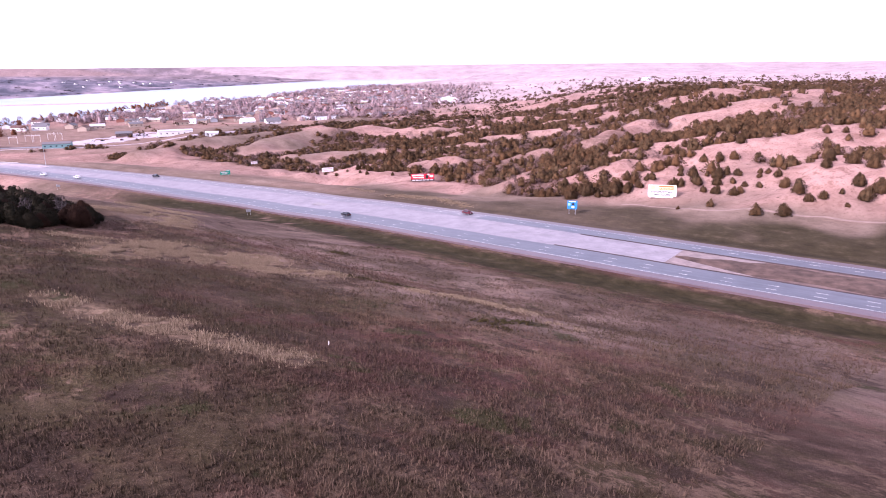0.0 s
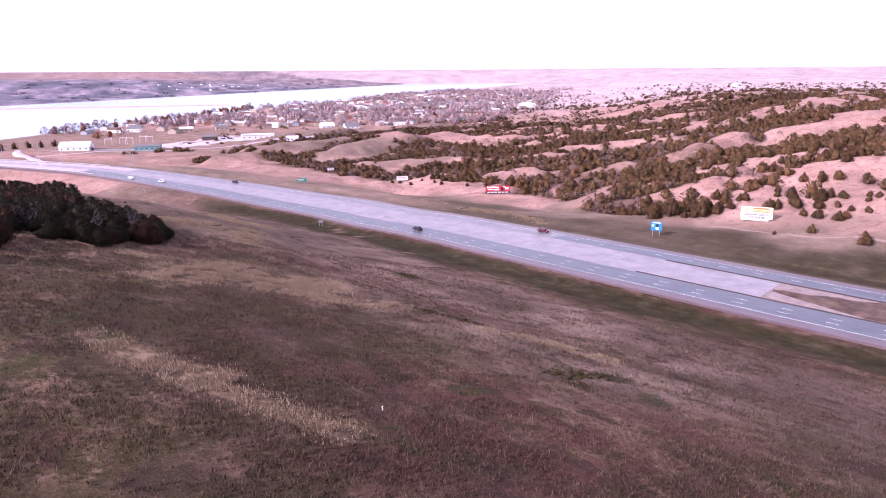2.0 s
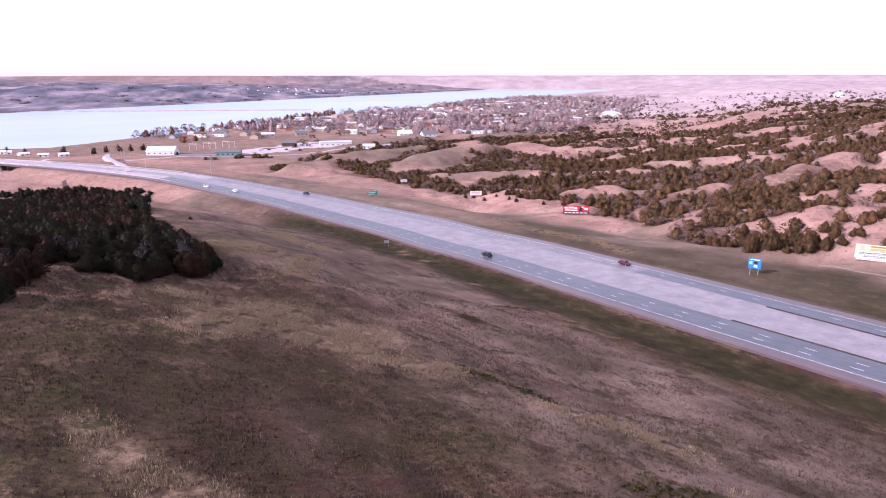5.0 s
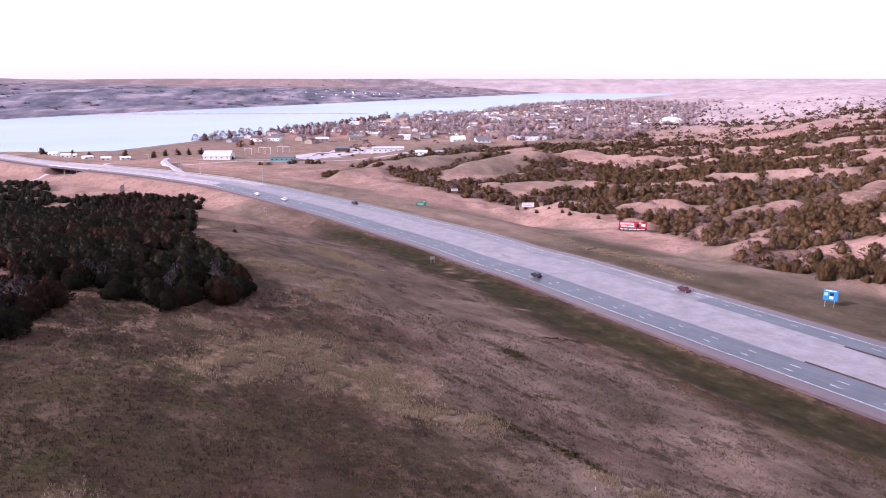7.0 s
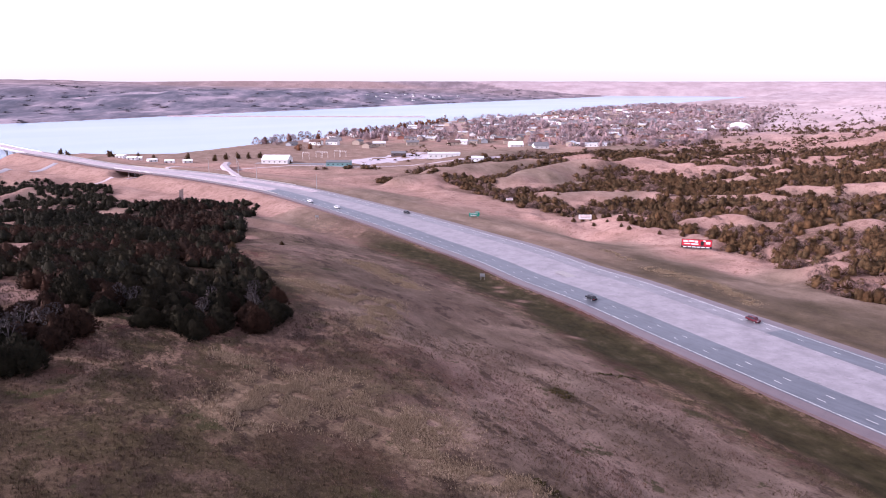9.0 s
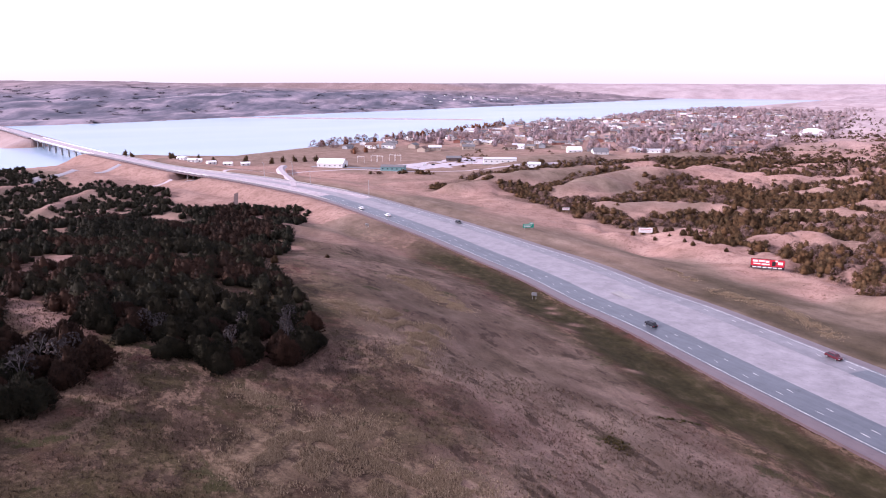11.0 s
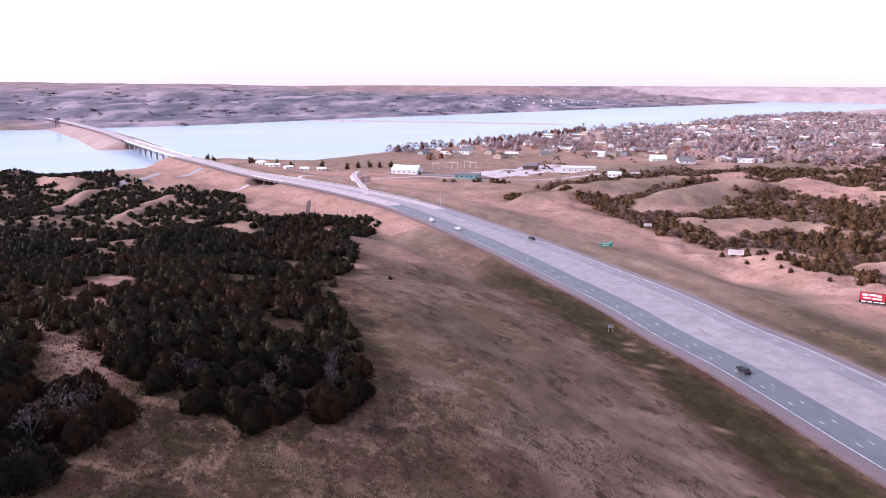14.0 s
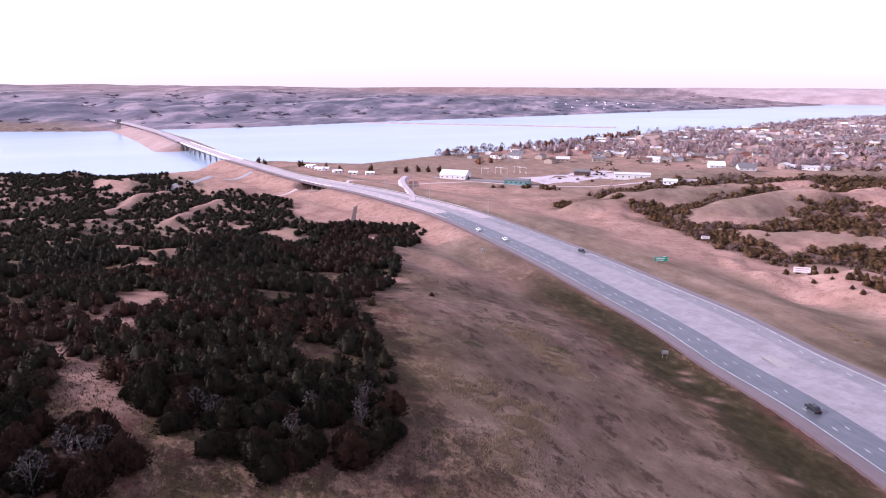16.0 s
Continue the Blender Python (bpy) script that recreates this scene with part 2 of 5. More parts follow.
M_DECK = plain("bridge_concrete", (0.42, 0.40, 0.38), 0.85, 0.15, 0.5)
M_PIER = plain("pier_concrete", (0.33, 0.31, 0.30), 0.9, 0.2, 0.5)
M_TYRE = plain("tyre_rubber", (0.02, 0.02, 0.02), 0.9, 0.1)
M_CAR_BLACK = plain("black_car_paint", (0.015, 0.015, 0.018), 0.2, 0.1, 1, 0.6)
M_CAR_RED = plain("dark_red_car_paint", (0.085, 0.012, 0.018), 0.25, 0.1, 1, 0.6)
M_CAR_WHITE = plain("white_car_paint", (0.75, 0.75, 0.74), 0.25, 0.05, 1, 0.6)


def water_material():
    m = mat("river_water", 0.12, 0.5)
    n = Nodes(m)
    # part of the sky's reflection is put into the pale blue base
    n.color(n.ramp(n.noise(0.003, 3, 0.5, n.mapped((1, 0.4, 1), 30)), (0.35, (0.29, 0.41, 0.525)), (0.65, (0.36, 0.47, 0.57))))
    n.b.inputs["IOR"].default_value = 1.33
    n.b.inputs["Roughness"].default_value = 0.22
    n.bump(n.noise(0.5, 3, 0.6), 0.05, 0.25)
    return m


M_WATER = water_material()


# ---- building helpers ----
def mesh_of(bm, name, *mats):
    me = bpy.data.meshes.new(name)
    bm.to_mesh(me)
    bm.free()
    for m in mats:
        me.materials.append(m)
    return me


def part(name, bm, material, parent=None, label=""):
    ob = new(name, mesh_of(bm, name, *(material if isinstance(material, (list, tuple)) else [material])))
    ob.parent = parent
    return tagged(ob, label)


def box(bm, size, at=(0, 0, 0), turn=0.0, mi=0, bevel=0.0, tilt=None):
    m = Matrix.Translation(at) @ Matrix.Rotation(turn, 4, "Z")
    if tilt is not None:
        m = m @ tilt
    vs = bmesh.ops.create_cube(bm, size=1, matrix=m @ Matrix.Diagonal((*size, 1)))["verts"]
    fs = {f for v in vs for f in v.link_faces}
    for f in fs:
        f.material_index = mi
    if bevel:
        bmesh.ops.bevel(bm, geom=list({e for f in fs for e in f.edges}), offset=bevel, segments=1, affect="EDGES")
    return vs


def rod(bm, a, b, r1, r2=None, n=6, mi=0):
    """A tapered round bar from a to b."""
    a, b = Vector(a), Vector(b)
    m = Matrix.Translation((a + b) / 2) @ (b - a).to_track_quat("Z", "Y").to_matrix().to_4x4()
    vs = bmesh.ops.create_cone(bm, cap_ends=True, segments=n, radius1=r1, radius2=r1 if r2 is None else r2, depth=(b - a).length, matrix=m)["verts"]
    for f in {f for v in vs for f in v.link_faces}:
        f.material_index = mi
    return vs


# ---- lie of the land ----
# near edge line of the highway: x, y, height
ROAD_KNOTS = [(394, -54, 1.0), (236, 68, 0.9), (156, 127.5, 1.2), (76, 187.2, 1.2), (47, 209.5, 1.2), (20, 231.9, 0.7), (-13, 261.6, -0.5),
              (-49, 297.6, -3.0), (-76, 319.5, -4.4), (-106, 346.5, -5.7), (-144, 373.6, -6.5), (-203, 411.5, -6.3), (-293, 461, -5.7),
              (-349, 485, -5.5), (-438, 511.5, -5.6), (-523, 528, -5.5), (-573, 541, -5.5), (-681, 573, -5), (-788, 606, -5),
              (-1028, 694, -5), (-1248, 780, -5), (-1535, 875, -5), (-1760, 930, -2)]
WATER = -18.0
BRIDGE_X = (-1025, -770)


def spline(knots, step):
    """Points along a smooth curve through the knots, about step apart."""
    k = np.array(knots, float)
    k = np.vstack([2 * k[0] - k[1], k, 2 * k[-1] - k[-2]])
    out = []
    for i in range(1, len(k) - 2):
        n = max(2, int(np.linalg.norm(k[i + 1] - k[i]) / step))
        t = np.linspace(0, 1, n, endpoint=False)[:, None]
        a, b, c, d = k[i - 1], k[i], k[i + 1], k[i + 2]
        out.append(0.5 * (2 * b + (c - a) * t + (2 * a - 5 * b + 4 * c - d) * t**2 + (3 * b - a - 3 * c + d) * t**3))
    return np.vstack(out + [k[-2:-1]])


ROAD = spline(ROAD_KNOTS, 6.0)
_dir = np.gradient(ROAD[:, :2], axis=0)
_dir /= np.linalg.norm(_dir, axis=1)[:, None]
ROAD_N = np.stack([_dir[:, 1], -_dir[:, 0]], 1)  # to the far side
ROAD_S = np.r_[0, np.cumsum(np.linalg.norm(np.diff(ROAD[:, :2], axis=0), axis=1))]


def median_width(x):
    return np.interp(x, [-580, -430, -240, -120], [0.4, 6.0, 14.0, 20.5])


def near_width(x):
    return np.interp(x, [-580, -430], [6.8, 11.5])


def road_width(x):
    """All of the paving, from the near edge line to the far shoulder."""
    return near_width(x) + median_width(x) + np.interp(x, [-580, -430], [6.8, 8.5])


def sm(t):
    t = np.clip(t, 0, 1)
    return t * t * (3 - 2 * t)


_rng = np.random.RandomState(7)
_LAT = _rng.rand(256, 256)


def vnoise(x, y):
    """Smooth value noise, -1 to 1, one cell a unit."""
    xi, yi = np.floor(x).astype(int), np.floor(y).astype(int)
    fx, fy = x - xi, y - yi
    fx, fy = fx * fx * fx * (fx * (fx * 6 - 15) + 10), fy * fy * fy * (fy * (fy * 6 - 15) + 10)
    g = lambda a, b: _LAT[a % 256, b % 256]
    top = g(xi, yi) * (1 - fx) + g(xi + 1, yi) * fx
    low = g(xi, yi + 1) * (1 - fx) + g(xi + 1, yi + 1) * fx
    return 2 * (top * (1 - fy) + low * fy) - 1


def fbm(x, y, n=3):
    return sum(vnoise(x * 2**i + 17.3 * i, y * 2**i + 5.1 * i) * 0.5**i for i in range(n))


def road_frame(x, y):
    """For points: signed offset to the far side from the near edge line, height and x of the nearest road point."""
    u, zr, xr = np.empty_like(x), np.empty_like(x), np.empty_like(x)
    for a in range(0, len(x), 20000):
        xs, ys = x[a:a + 20000, None], y[a:a + 20000, None]
        d2 = (xs - ROAD[None, :, 0]) ** 2 + (ys - ROAD[None, :, 1]) ** 2
        i = d2.argmin(1)
        side = (xs[:, 0] - ROAD[i, 0]) * ROAD_N[i, 0] + (ys[:, 0] - ROAD[i, 1]) * ROAD_N[i, 1]
        dist = np.sqrt(d2[np.arange(len(i)), i])
        end = (i == 0) | (i == len(ROAD) - 1)
        u[a:a + 20000] = np.where(end, np.sign(side) * dist, np.where(dist > 25, np.sign(side) * dist, side))
        zr[a:a + 20000], xr[a:a + 20000] = ROAD[i, 2], ROAD[i, 0]
    return u, zr, xr


def east_shore(y):
    return np.interp(y, [-2000, 100, 399, 470, 600, 680, 743, 903, 1010, 1203, 1591, 1862, 2231, 2807, 4200, 5200],
                     [-1700, -1150, -930, -790, -770, -800, -672, -662, -635, -618, -612, -507, -458, -305, 30, 200])


def west_shore(y):
    return np.interp(y, [-2000, 300, 676, 819, 1167, 1575, 1994, 2882, 4000, 4250, 4330, 5200],
                     [-2300, -1900, -1740, -1590, -1440, -1375, -1260, -1045, -760, -690, -1300, -2600])


FIELD_D = [0, 6, 12, 20, 33, 50, 72, 85, 95, 107, 115, 145, 165, 220, 300, 600]
FIELD_Z = [-0.3, -0.6, -2.2, -1.4, 2.2, 5.5, 10.5, 15, 18, 19.7, 21.5, 29, 32.5, 38, 41, 46]
# single mounds: x, y, height, half length along x, half length along y
MOUNDS = [(38, 372, 4, 16, 9), (-225, 205, 3, 14, 10), (-640, 400, 5, 50, 16)]
# grassy swells by the town, and bare crests of the breaks: ends, half width, height
SWELLS = [(-275, 610, -263, 670, 17, 7), (-263, 670, -175, 790, 24, 9), (-188, 640, -174, 693, 18, 8), (-174, 693, -140, 768, 28, 10), (-160, 650, -126, 676, 14, 4),
          (-122, 572, -100, 598, 16, 6), (-100, 598, -73, 592, 18, 7), (-288, 803, -242, 888, 26, 6), (-171, 955, -126, 1010, 30, 6), (-300, 870, -250, 960, 24, 4)]
CRESTS = [(-56, 587, -7, 594, 10, 5), (-7, 594, 41, 564, 11, 5), (-19, 472, 1, 496, 11, 8), (1, 496, 23, 469, 12, 8), (-81, 514, -35, 486, 9, 3),
          (35, 612, 126, 582, 13, 6), (40, 434, 67, 442, 10, 6), (-123, 764, -102, 828, 18, 7), (-102, 828, -73, 846, 20, 7), (-39, 791, -9, 799, 14, 6)]
FAR_CRESTS = [(-102, 1149, -57, 1231, 34, 8), (-57, 1231, -4, 1199, 34, 7), (40, 1250, 141, 1152, 30, 8), (134, 1000, 242, 1177, 30, 8), (101, 446, 144, 488, 13, 9),
              (74, 352, 92, 348, 8, 4), (145, 342, 192, 352, 24, 7), (186, 488, 232, 509, 20, 7), (232, 509, 374, 691, 32, 9), (228, 655, 384, 850, 34, 9), (117, 388, 148, 395, 11, 5)]
# wooded drains between them: ends and half width
DRAINS = [(-305, 625, -286, 724, 13), (-286, 724, -269, 787, 12), (-269, 787, -204, 887, 12), (-297, 601, -265, 651, 6), (-222, 599, -185, 587, 14), (-185, 587, -136, 557, 13),
          (-136, 557, -101, 531, 12), (-234, 645, -209, 627, 15), (-215, 629, -193, 725, 8), (-193, 725, -166, 801, 8), (-188, 595, -141, 610, 11), (-141, 610, -123, 645, 11), (-123, 645, -77, 679, 13), (-77, 679, -43, 662, 14)]
GULLIES = [(20, 440, 75, 410, 20), (45, 500, 105, 515, 24), (85, 430, 122, 452, 14), (39, 352, 62, 326, 10), (62, 326, 82, 316, 9), (60, 372, 95, 378, 13), (-93, 539, -64, 562, 11), (-64, 562, -34, 527, 12), (-109, 690, -55, 665, 15), (-55, 665, 26, 625, 15), (-53, 561, -3, 566, 11), (-3, 566, 38, 540, 11), (-44, 477, -4, 458, 8)]
SIDE_GULLIES = [(8, 421, 28, 445, 12), (28, 445, 40, 426, 9), (23, 471, 39, 526, 15), (39, 526, 113, 554, 18), (37, 385, 82, 404, 13), (-230, 873, -169, 914, 14), (-169, 914, -78, 990, 16), (-118, 700, -110, 770, 16)]
GULLIES += SIDE_GULLIES


# bare ridges and pale meadows of the gullies by the river: ends and half width
RIDGES = [(-517, 328, -551, 364, 7), (-551, 364, -562, 395, 7), (-562, 395, -578, 428, 7), (-432, 331, -477, 376, 7), (-477, 376, -486, 398, 7), (-486, 398, -506, 439, 6)]
MEADOWS = [(-571, 450, -640, 522, 14), (-600, 500, -545, 520, 18), (-651, 390, -714, 445, 14), (-606, 382, -640, 400, 10)]


def band(x, y, bands):
    """How much points lie in any of the bands, weighted by a sixth number where there is one."""
    v = np.zeros_like(x)
    for ax, ay, bx, by, w, *h in bands:
        reach = math.hypot(bx - ax, by - ay) / 2 + 3 * w
        near = (np.abs(x - (ax + bx) / 2) < reach) & (np.abs(y - (ay + by) / 2) < reach)
        px, py = x[near], y[near]
        t = np.clip(((px - ax) * (bx - ax) + (py - ay) * (by - ay)) / ((bx - ax) ** 2 + (by - ay) ** 2), 0, 1)
        d = np.hypot(px - ax - t * (bx - ax), py - ay - t * (by - ay))
        v[near] = np.maximum(v[near], np.exp(-(d / w) ** 2) * (h[0] if h else 1.0))
    return v


def mound_noise(x, y):
    """Broken mounds and gullies of the breaks, about -1 to 1."""
    wx, wy = x + 14 * vnoise(x / 50, y / 50), y + 14 * vnoise(x / 50 + 9, y / 50 + 3)
    a = 1 - 2.2 * np.abs(vnoise(wx / 72, wy / 48))
    return 0.75 * a + 0.35 * fbm(wx / 32, wy / 26, 2)


def terrain(x, y):
    """Ground height at points (1-d arrays)."""
    u, zr, xr = road_frame(x, y)
    w = road_width(xr)
    # the field below the flight
    a = np.clip(-(x + 53) * 0.8 + (y - 292) * 0.55, 0, None)
    d = np.clip(-u, 0, None)
    k = np.interp(a, [0, 58, 100, 180, 290, 400], [1, 0.9, 0.72, 0.45, 0.12, 0.0])
    e = np.interp(a, [0, 58, 100, 290, 400, 900], [0, 1, 3, 10, 10, 10])
    field = np.interp(d, FIELD_D, FIELD_Z)
    field = 0.5 * field + 0.25 * (np.interp(d - 7, FIELD_D, FIELD_Z) + np.interp(d + 7, FIELD_D, FIELD_Z))
    near = field * k - e * sm((d - 6) / 30) + zr * (1 - sm((d - 5) / 70))
    near += 0.5 * vnoise(x / 23, y / 23) * sm((d - 20) / 30) + 0.12 * vnoise(x / 5, y / 5) * sm((d - 10) / 10)
    wild = sm((a - 60) / 120) * sm((d - 25) / 50)
    near += wild * 5.5 * mound_noise(x + 300, y)
    # the breaks beyond the highway
    xp = x - 0.15 * np.clip(y - 500, 0, None)
    amp = np.interp(y, [500, 900, 2000, 3000], [44, 40, 30, 22])
    far = -16 + amp * sm((xp + 105) / 400) + np.clip(xp - 250, 0, 1500) * 0.005
    d2 = np.clip(u - w, 0, None)
    rough = sm((d2 - 22) / 45) * np.interp(x + 0.1 * (y - 500), [-420, -150, 0], [0.0, 0.7, 1])
    wob = 7 * vnoise(x / 31, y / 31)
    swell = band(x + wob, y - wob, SWELLS)
    crest = np.maximum(band(x + wob, y - wob, CRESTS), band(x + wob, y - wob, FAR_CRESTS))
    drain = np.maximum(band(x, y, DRAINS), band(x, y, GULLIES))
    rough = rough * (1 - np.clip(0.16 * swell, 0, 0.95)) * (1 - np.clip(0.09 * crest, 0, 0.75))
    far += rough * (6.5 * mound_noise(x, y) + 1.5 * fbm(x / 19, y / 15, 2) - 1.1 * np.abs(vnoise(x / 24 + 5, y / 15))) + 0.3 * vnoise(x / 14, y / 14)
    r = np.hypot(x, y)
    far += sm((r - 2400) / 2300) * 20 * sm((x + 0.05 * y + 100) / 900) + sm((r - 1800) / 1500) * 6 * vnoise(x / 260, y / 260)
    far += swell + crest - 2.5 * drain + 0.9 * rough * (1 - 2 * np.abs(vnoise(x / 15 + 3, y / 11))) + 0.5 * sm((d2 - 40) / 40) * vnoise(x / 7, y / 6) * sm((x + 60) / 60)
    far = zr + (far - zr) * sm((d2 - 10) / 85) - 1.3 * np.exp(-((d2 - 14) / 7) ** 2)
    nat = np.where(u < w / 2, near, far)
    for mx, my, h, sx, sy in MOUNDS:
        nat += h * np.exp(-((x - mx) / sx) ** 2 - ((y - my) / sy) ** 2)
    nat += 4.2 * band(x, y, RIDGES)
    # shores
    xs = east_shore(y)
    nat = np.where(x < xs + 120, np.minimum(nat, np.maximum(WATER - 4, WATER + 0.3 + (x - xs) * 0.06 + 2.5 * vnoise(x / 60, y / 60) * sm((x - xs) / 60))), nat)
    nat = np.where((x < xs) & (nat > WATER - 1), WATER - 3, nat)
    nat = np.where(x >= xs, np.maximum(nat, WATER + 0.5 + 0.02 * np.clip(x - xs, 0, 60)), nat)
    xw = west_shore(y)
    dw = xw - x
    lift = np.interp(y, [0, 2400, 3000, 4200], [1.0, 0.95, 0.6, 0.4])
    wx, wy = x + 60 * vnoise(x / 150, y / 150), y + 60 * vnoise(x / 150 + 7, y / 150)
    along = 0.93 * wy + 0.37 * wx
    gully = 2.2 * np.abs(vnoise(along / 380 + 3, dw / 800 + 0.5)) + 0.5 * np.abs(vnoise(along / 130, dw / 380)) + 0.2 * vnoise(x / 60, y / 60) - 0.9
    bluff = WATER + 1.5 + 5 * sm(dw / 60) + lift * (sm((dw - 60) / 520) * 40 + sm((dw - 300) / 1500) * 46 + sm((dw - 1500) / 3000) * 14)
    bluff += sm((dw - 70) / 260) * lift * 24 * gully * (1 - 0.7 * sm((dw - 600) / 900))
    nat = np.where(dw > 0, bluff, nat)
    # far bank that closes the valley
    nat = np.maximum(nat, WATER - 6 + 34 * sm((r - 4450) / 120) + 56 * sm((r - 4480) / 460) + 3 * vnoise(x / 300, y / 300) * sm((r - 4480) / 330))
    # causeway at the far end of the bridge, and the roadbed
    cause = (xr < BRIDGE_X[0]) & (xr > -1560)
    span = (xr >= BRIDGE_X[0]) & (xr < BRIDGE_X[1])
    out = np.maximum(-u - 6, u - w - 5)
    nat = np.where(cause & (out < 70), np.maximum(nat, np.maximum(WATER - 3, zr - 0.4 - np.clip(out, 0, None) * 0.35)), nat)
    # fill slopes where the ground lies below the road
    slope = zr - 0.45 - np.clip(out, 0, None) * 0.42
    onland = (~span) & (xr > -1800)
    nat = np.where(onland & (out > 0) & (out < 40) & (x > -900), np.maximum(nat, slope - 30 * sm((xr + 210) / 80)), nat)
    bed = sm((out + 0.0) / 7)
    nat = np.where(onland, nat * bed + (zr - 0.5 - 0.0012 * r) * (1 - bed), nat)
    # underpass of the crossing road
    ux = (x + 513) * 0.97 + (y - 530) * 0.24
    nat = np.where((np.abs(ux) < 30) & (out < 12), np.minimum(nat, -12.5 + 0.0 * x + np.clip(np.abs(ux) - 14, 0, None) * 0.7), nat)
    return nat


def ground_z(x, y):
    return float(terrain(np.array([float(x)]), np.array([float(y)]))[0])


# one sheet of ground: rings round the flight, finest where it is seen
GROUND_AT = (-5.0, 30.0)
az = np.r_[np.arange(-180, -75, 3.0), np.arange(-75, -40, 1.0), np.arange(-40, 85, 0.24), np.arange(85, 110, 1.0), np.arange(110, 180, 3.0)]
az = np.radians(az)  # to the left of +y
rings = np.r_[np.geomspace(6, 150, 130, endpoint=False), np.geomspace(150, 1000, 330, endpoint=False), np.geomspace(1000, 4980, 140)]
RR, AA = np.meshgrid(rings, az, indexing="ij")
gx, gy = (GROUND_AT[0] - RR * np.sin(AA)).ravel(), (GROUND_AT[1] + RR * np.cos(AA)).ravel()
gz = terrain(gx, gy)
na, nr = len(az), len(rings)
ii, jj = np.meshgrid(np.arange(nr - 1), np.arange(na), indexing="ij")
j2 = (jj + 1) % na
quads = np.stack([ii * na + jj, (ii + 1) * na + jj, (ii + 1) * na + j2, ii * na + j2], -1).reshape(-1, 4)[:, ::-1]
centre = len(gx)
verts = np.vstack([np.stack([gx, gy, gz], 1), [[*GROUND_AT, ground_z(*GROUND_AT)]]])
me = bpy.data.meshes.new("ground")
me.vertices.add(len(verts))
me.vertices.foreach_set("co", verts.astype(np.float32).ravel())
tris = np.stack([np.full(na, centre), np.arange(na), (np.arange(na) + 1) % na], 1)[:, ::-1]
loops = np.r_[quads.ravel(), tris.ravel()]
me.loops.add(len(loops))
me.loops.foreach_set("vertex_index", loops.astype(np.int32))
me.polygons.add(len(quads) + len(tris))
me.polygons.foreach_set("loop_start", np.r_[np.arange(len(quads)) * 4, len(quads) * 4 + np.arange(len(tris)) * 3].astype(np.int32))
me.update(calc_edges=True)
me.validate()
me.materials.append(M_GROUND)
me.shade_smooth()


CLEARINGS = [(-133, 147, 9, 4.5), (-142, 149, 8, 3.5), (-158, 150, 8, 3), (-174, 172, 8, 5), (-187, 183, 9, 6), (-196, 191, 7, 5), (-262, 222, 10, 5), (-194, 255, 9, 4), (-268, 292, 9, 4), (-350, 356, 14, 5), (-203, 298, 8, 5), (-222, 260, 7, 4)]


# bands of tall straw and of dark brush across the field: ends and half width
STRAW = [(-70, 134, -67, 158, 6), (-54, 150, -42, 153, 6), (-90, 216, -116, 215, 4), (-98, 261, -132, 284, 5), (-81, 195, -89, 226, 4), (-42, 83, -17, 73, 2.5), (-67, 141, -43, 146, 4), (-77, 148, -53, 150, 3), (-40, 142, -23, 144, 3), (-1, 136, 18, 134, 2.5), (-90, 152, -80, 154, 2)]
THIN_STRAW = [(-99, 218, -84, 214, 3), (-80, 196, -74, 194, 2), (-57, 92, -45, 86, 2.5), (-45, 86, -35, 85, 2), (-44, 144, -39, 145, 2), (-32, 143, -24, 146, 2), (-7, 136, 5, 136, 2.5), (5, 136, 17, 130, 3), (-77, 144, -65, 132, 3),
              (20, 118, 24, 116, 2), (-64, 156, -58, 155, 2), (-90, 221, -85, 219, 2), (-134, 276, -111, 272, 3.5), (-104, 223, -99, 222, 2.5), (-31, 362, -3, 342, 3), (-3, 342, 12, 317, 2.5), (-55, 394, -40, 375, 2)]
STRAW += THIN_STRAW
BRUSH = [(-26, 148, -14, 143, 1.2), (-14, 143, -4, 138, 1.0), (7, 112, 11, 106, 1.4), (-34, 198, -29, 194, 2), (-21, 145, -7, 140, 1.2), (5, 111, 16, 115, 1.8), (-28, 221, -19, 226, 1.0)]
# olive and rust-red growth across the field: ends and half width
OLIVE = [(-60, 80, -22, 60, 17), (24, 139, 44, 97, 15), (-85, 112, -51, 122, 17), (-51, 122, -27, 146, 12), (-39, 199, -22, 220, 5), (-71, 214, -43, 243, 12), (5, 170, -15, 185, 12), (-112, 215, -90, 262, 14), (-132, 224, -122, 262, 12), (-20, 110, 0, 125, 9)]
RUST = [(-11, 70, 11, 74, 13), (-4, 93, 6, 82, 12), (-63, 186, -43, 189, 10), (-75, 300, -83, 307, 5), (-101, 227, -84, 219, 7), (41, 193, 51, 199, 6), (-30, 230, -12, 205, 7), (14, 98, 24, 92, 8), (-20, 165, -5, 150, 9)]
SOIL = [(-69, 284, 3), (-81, 304, 2.5), (-41, 255, 2.5), (-83, 328, 2), (-84, 310, 2), (-69, 294, 2.5)]


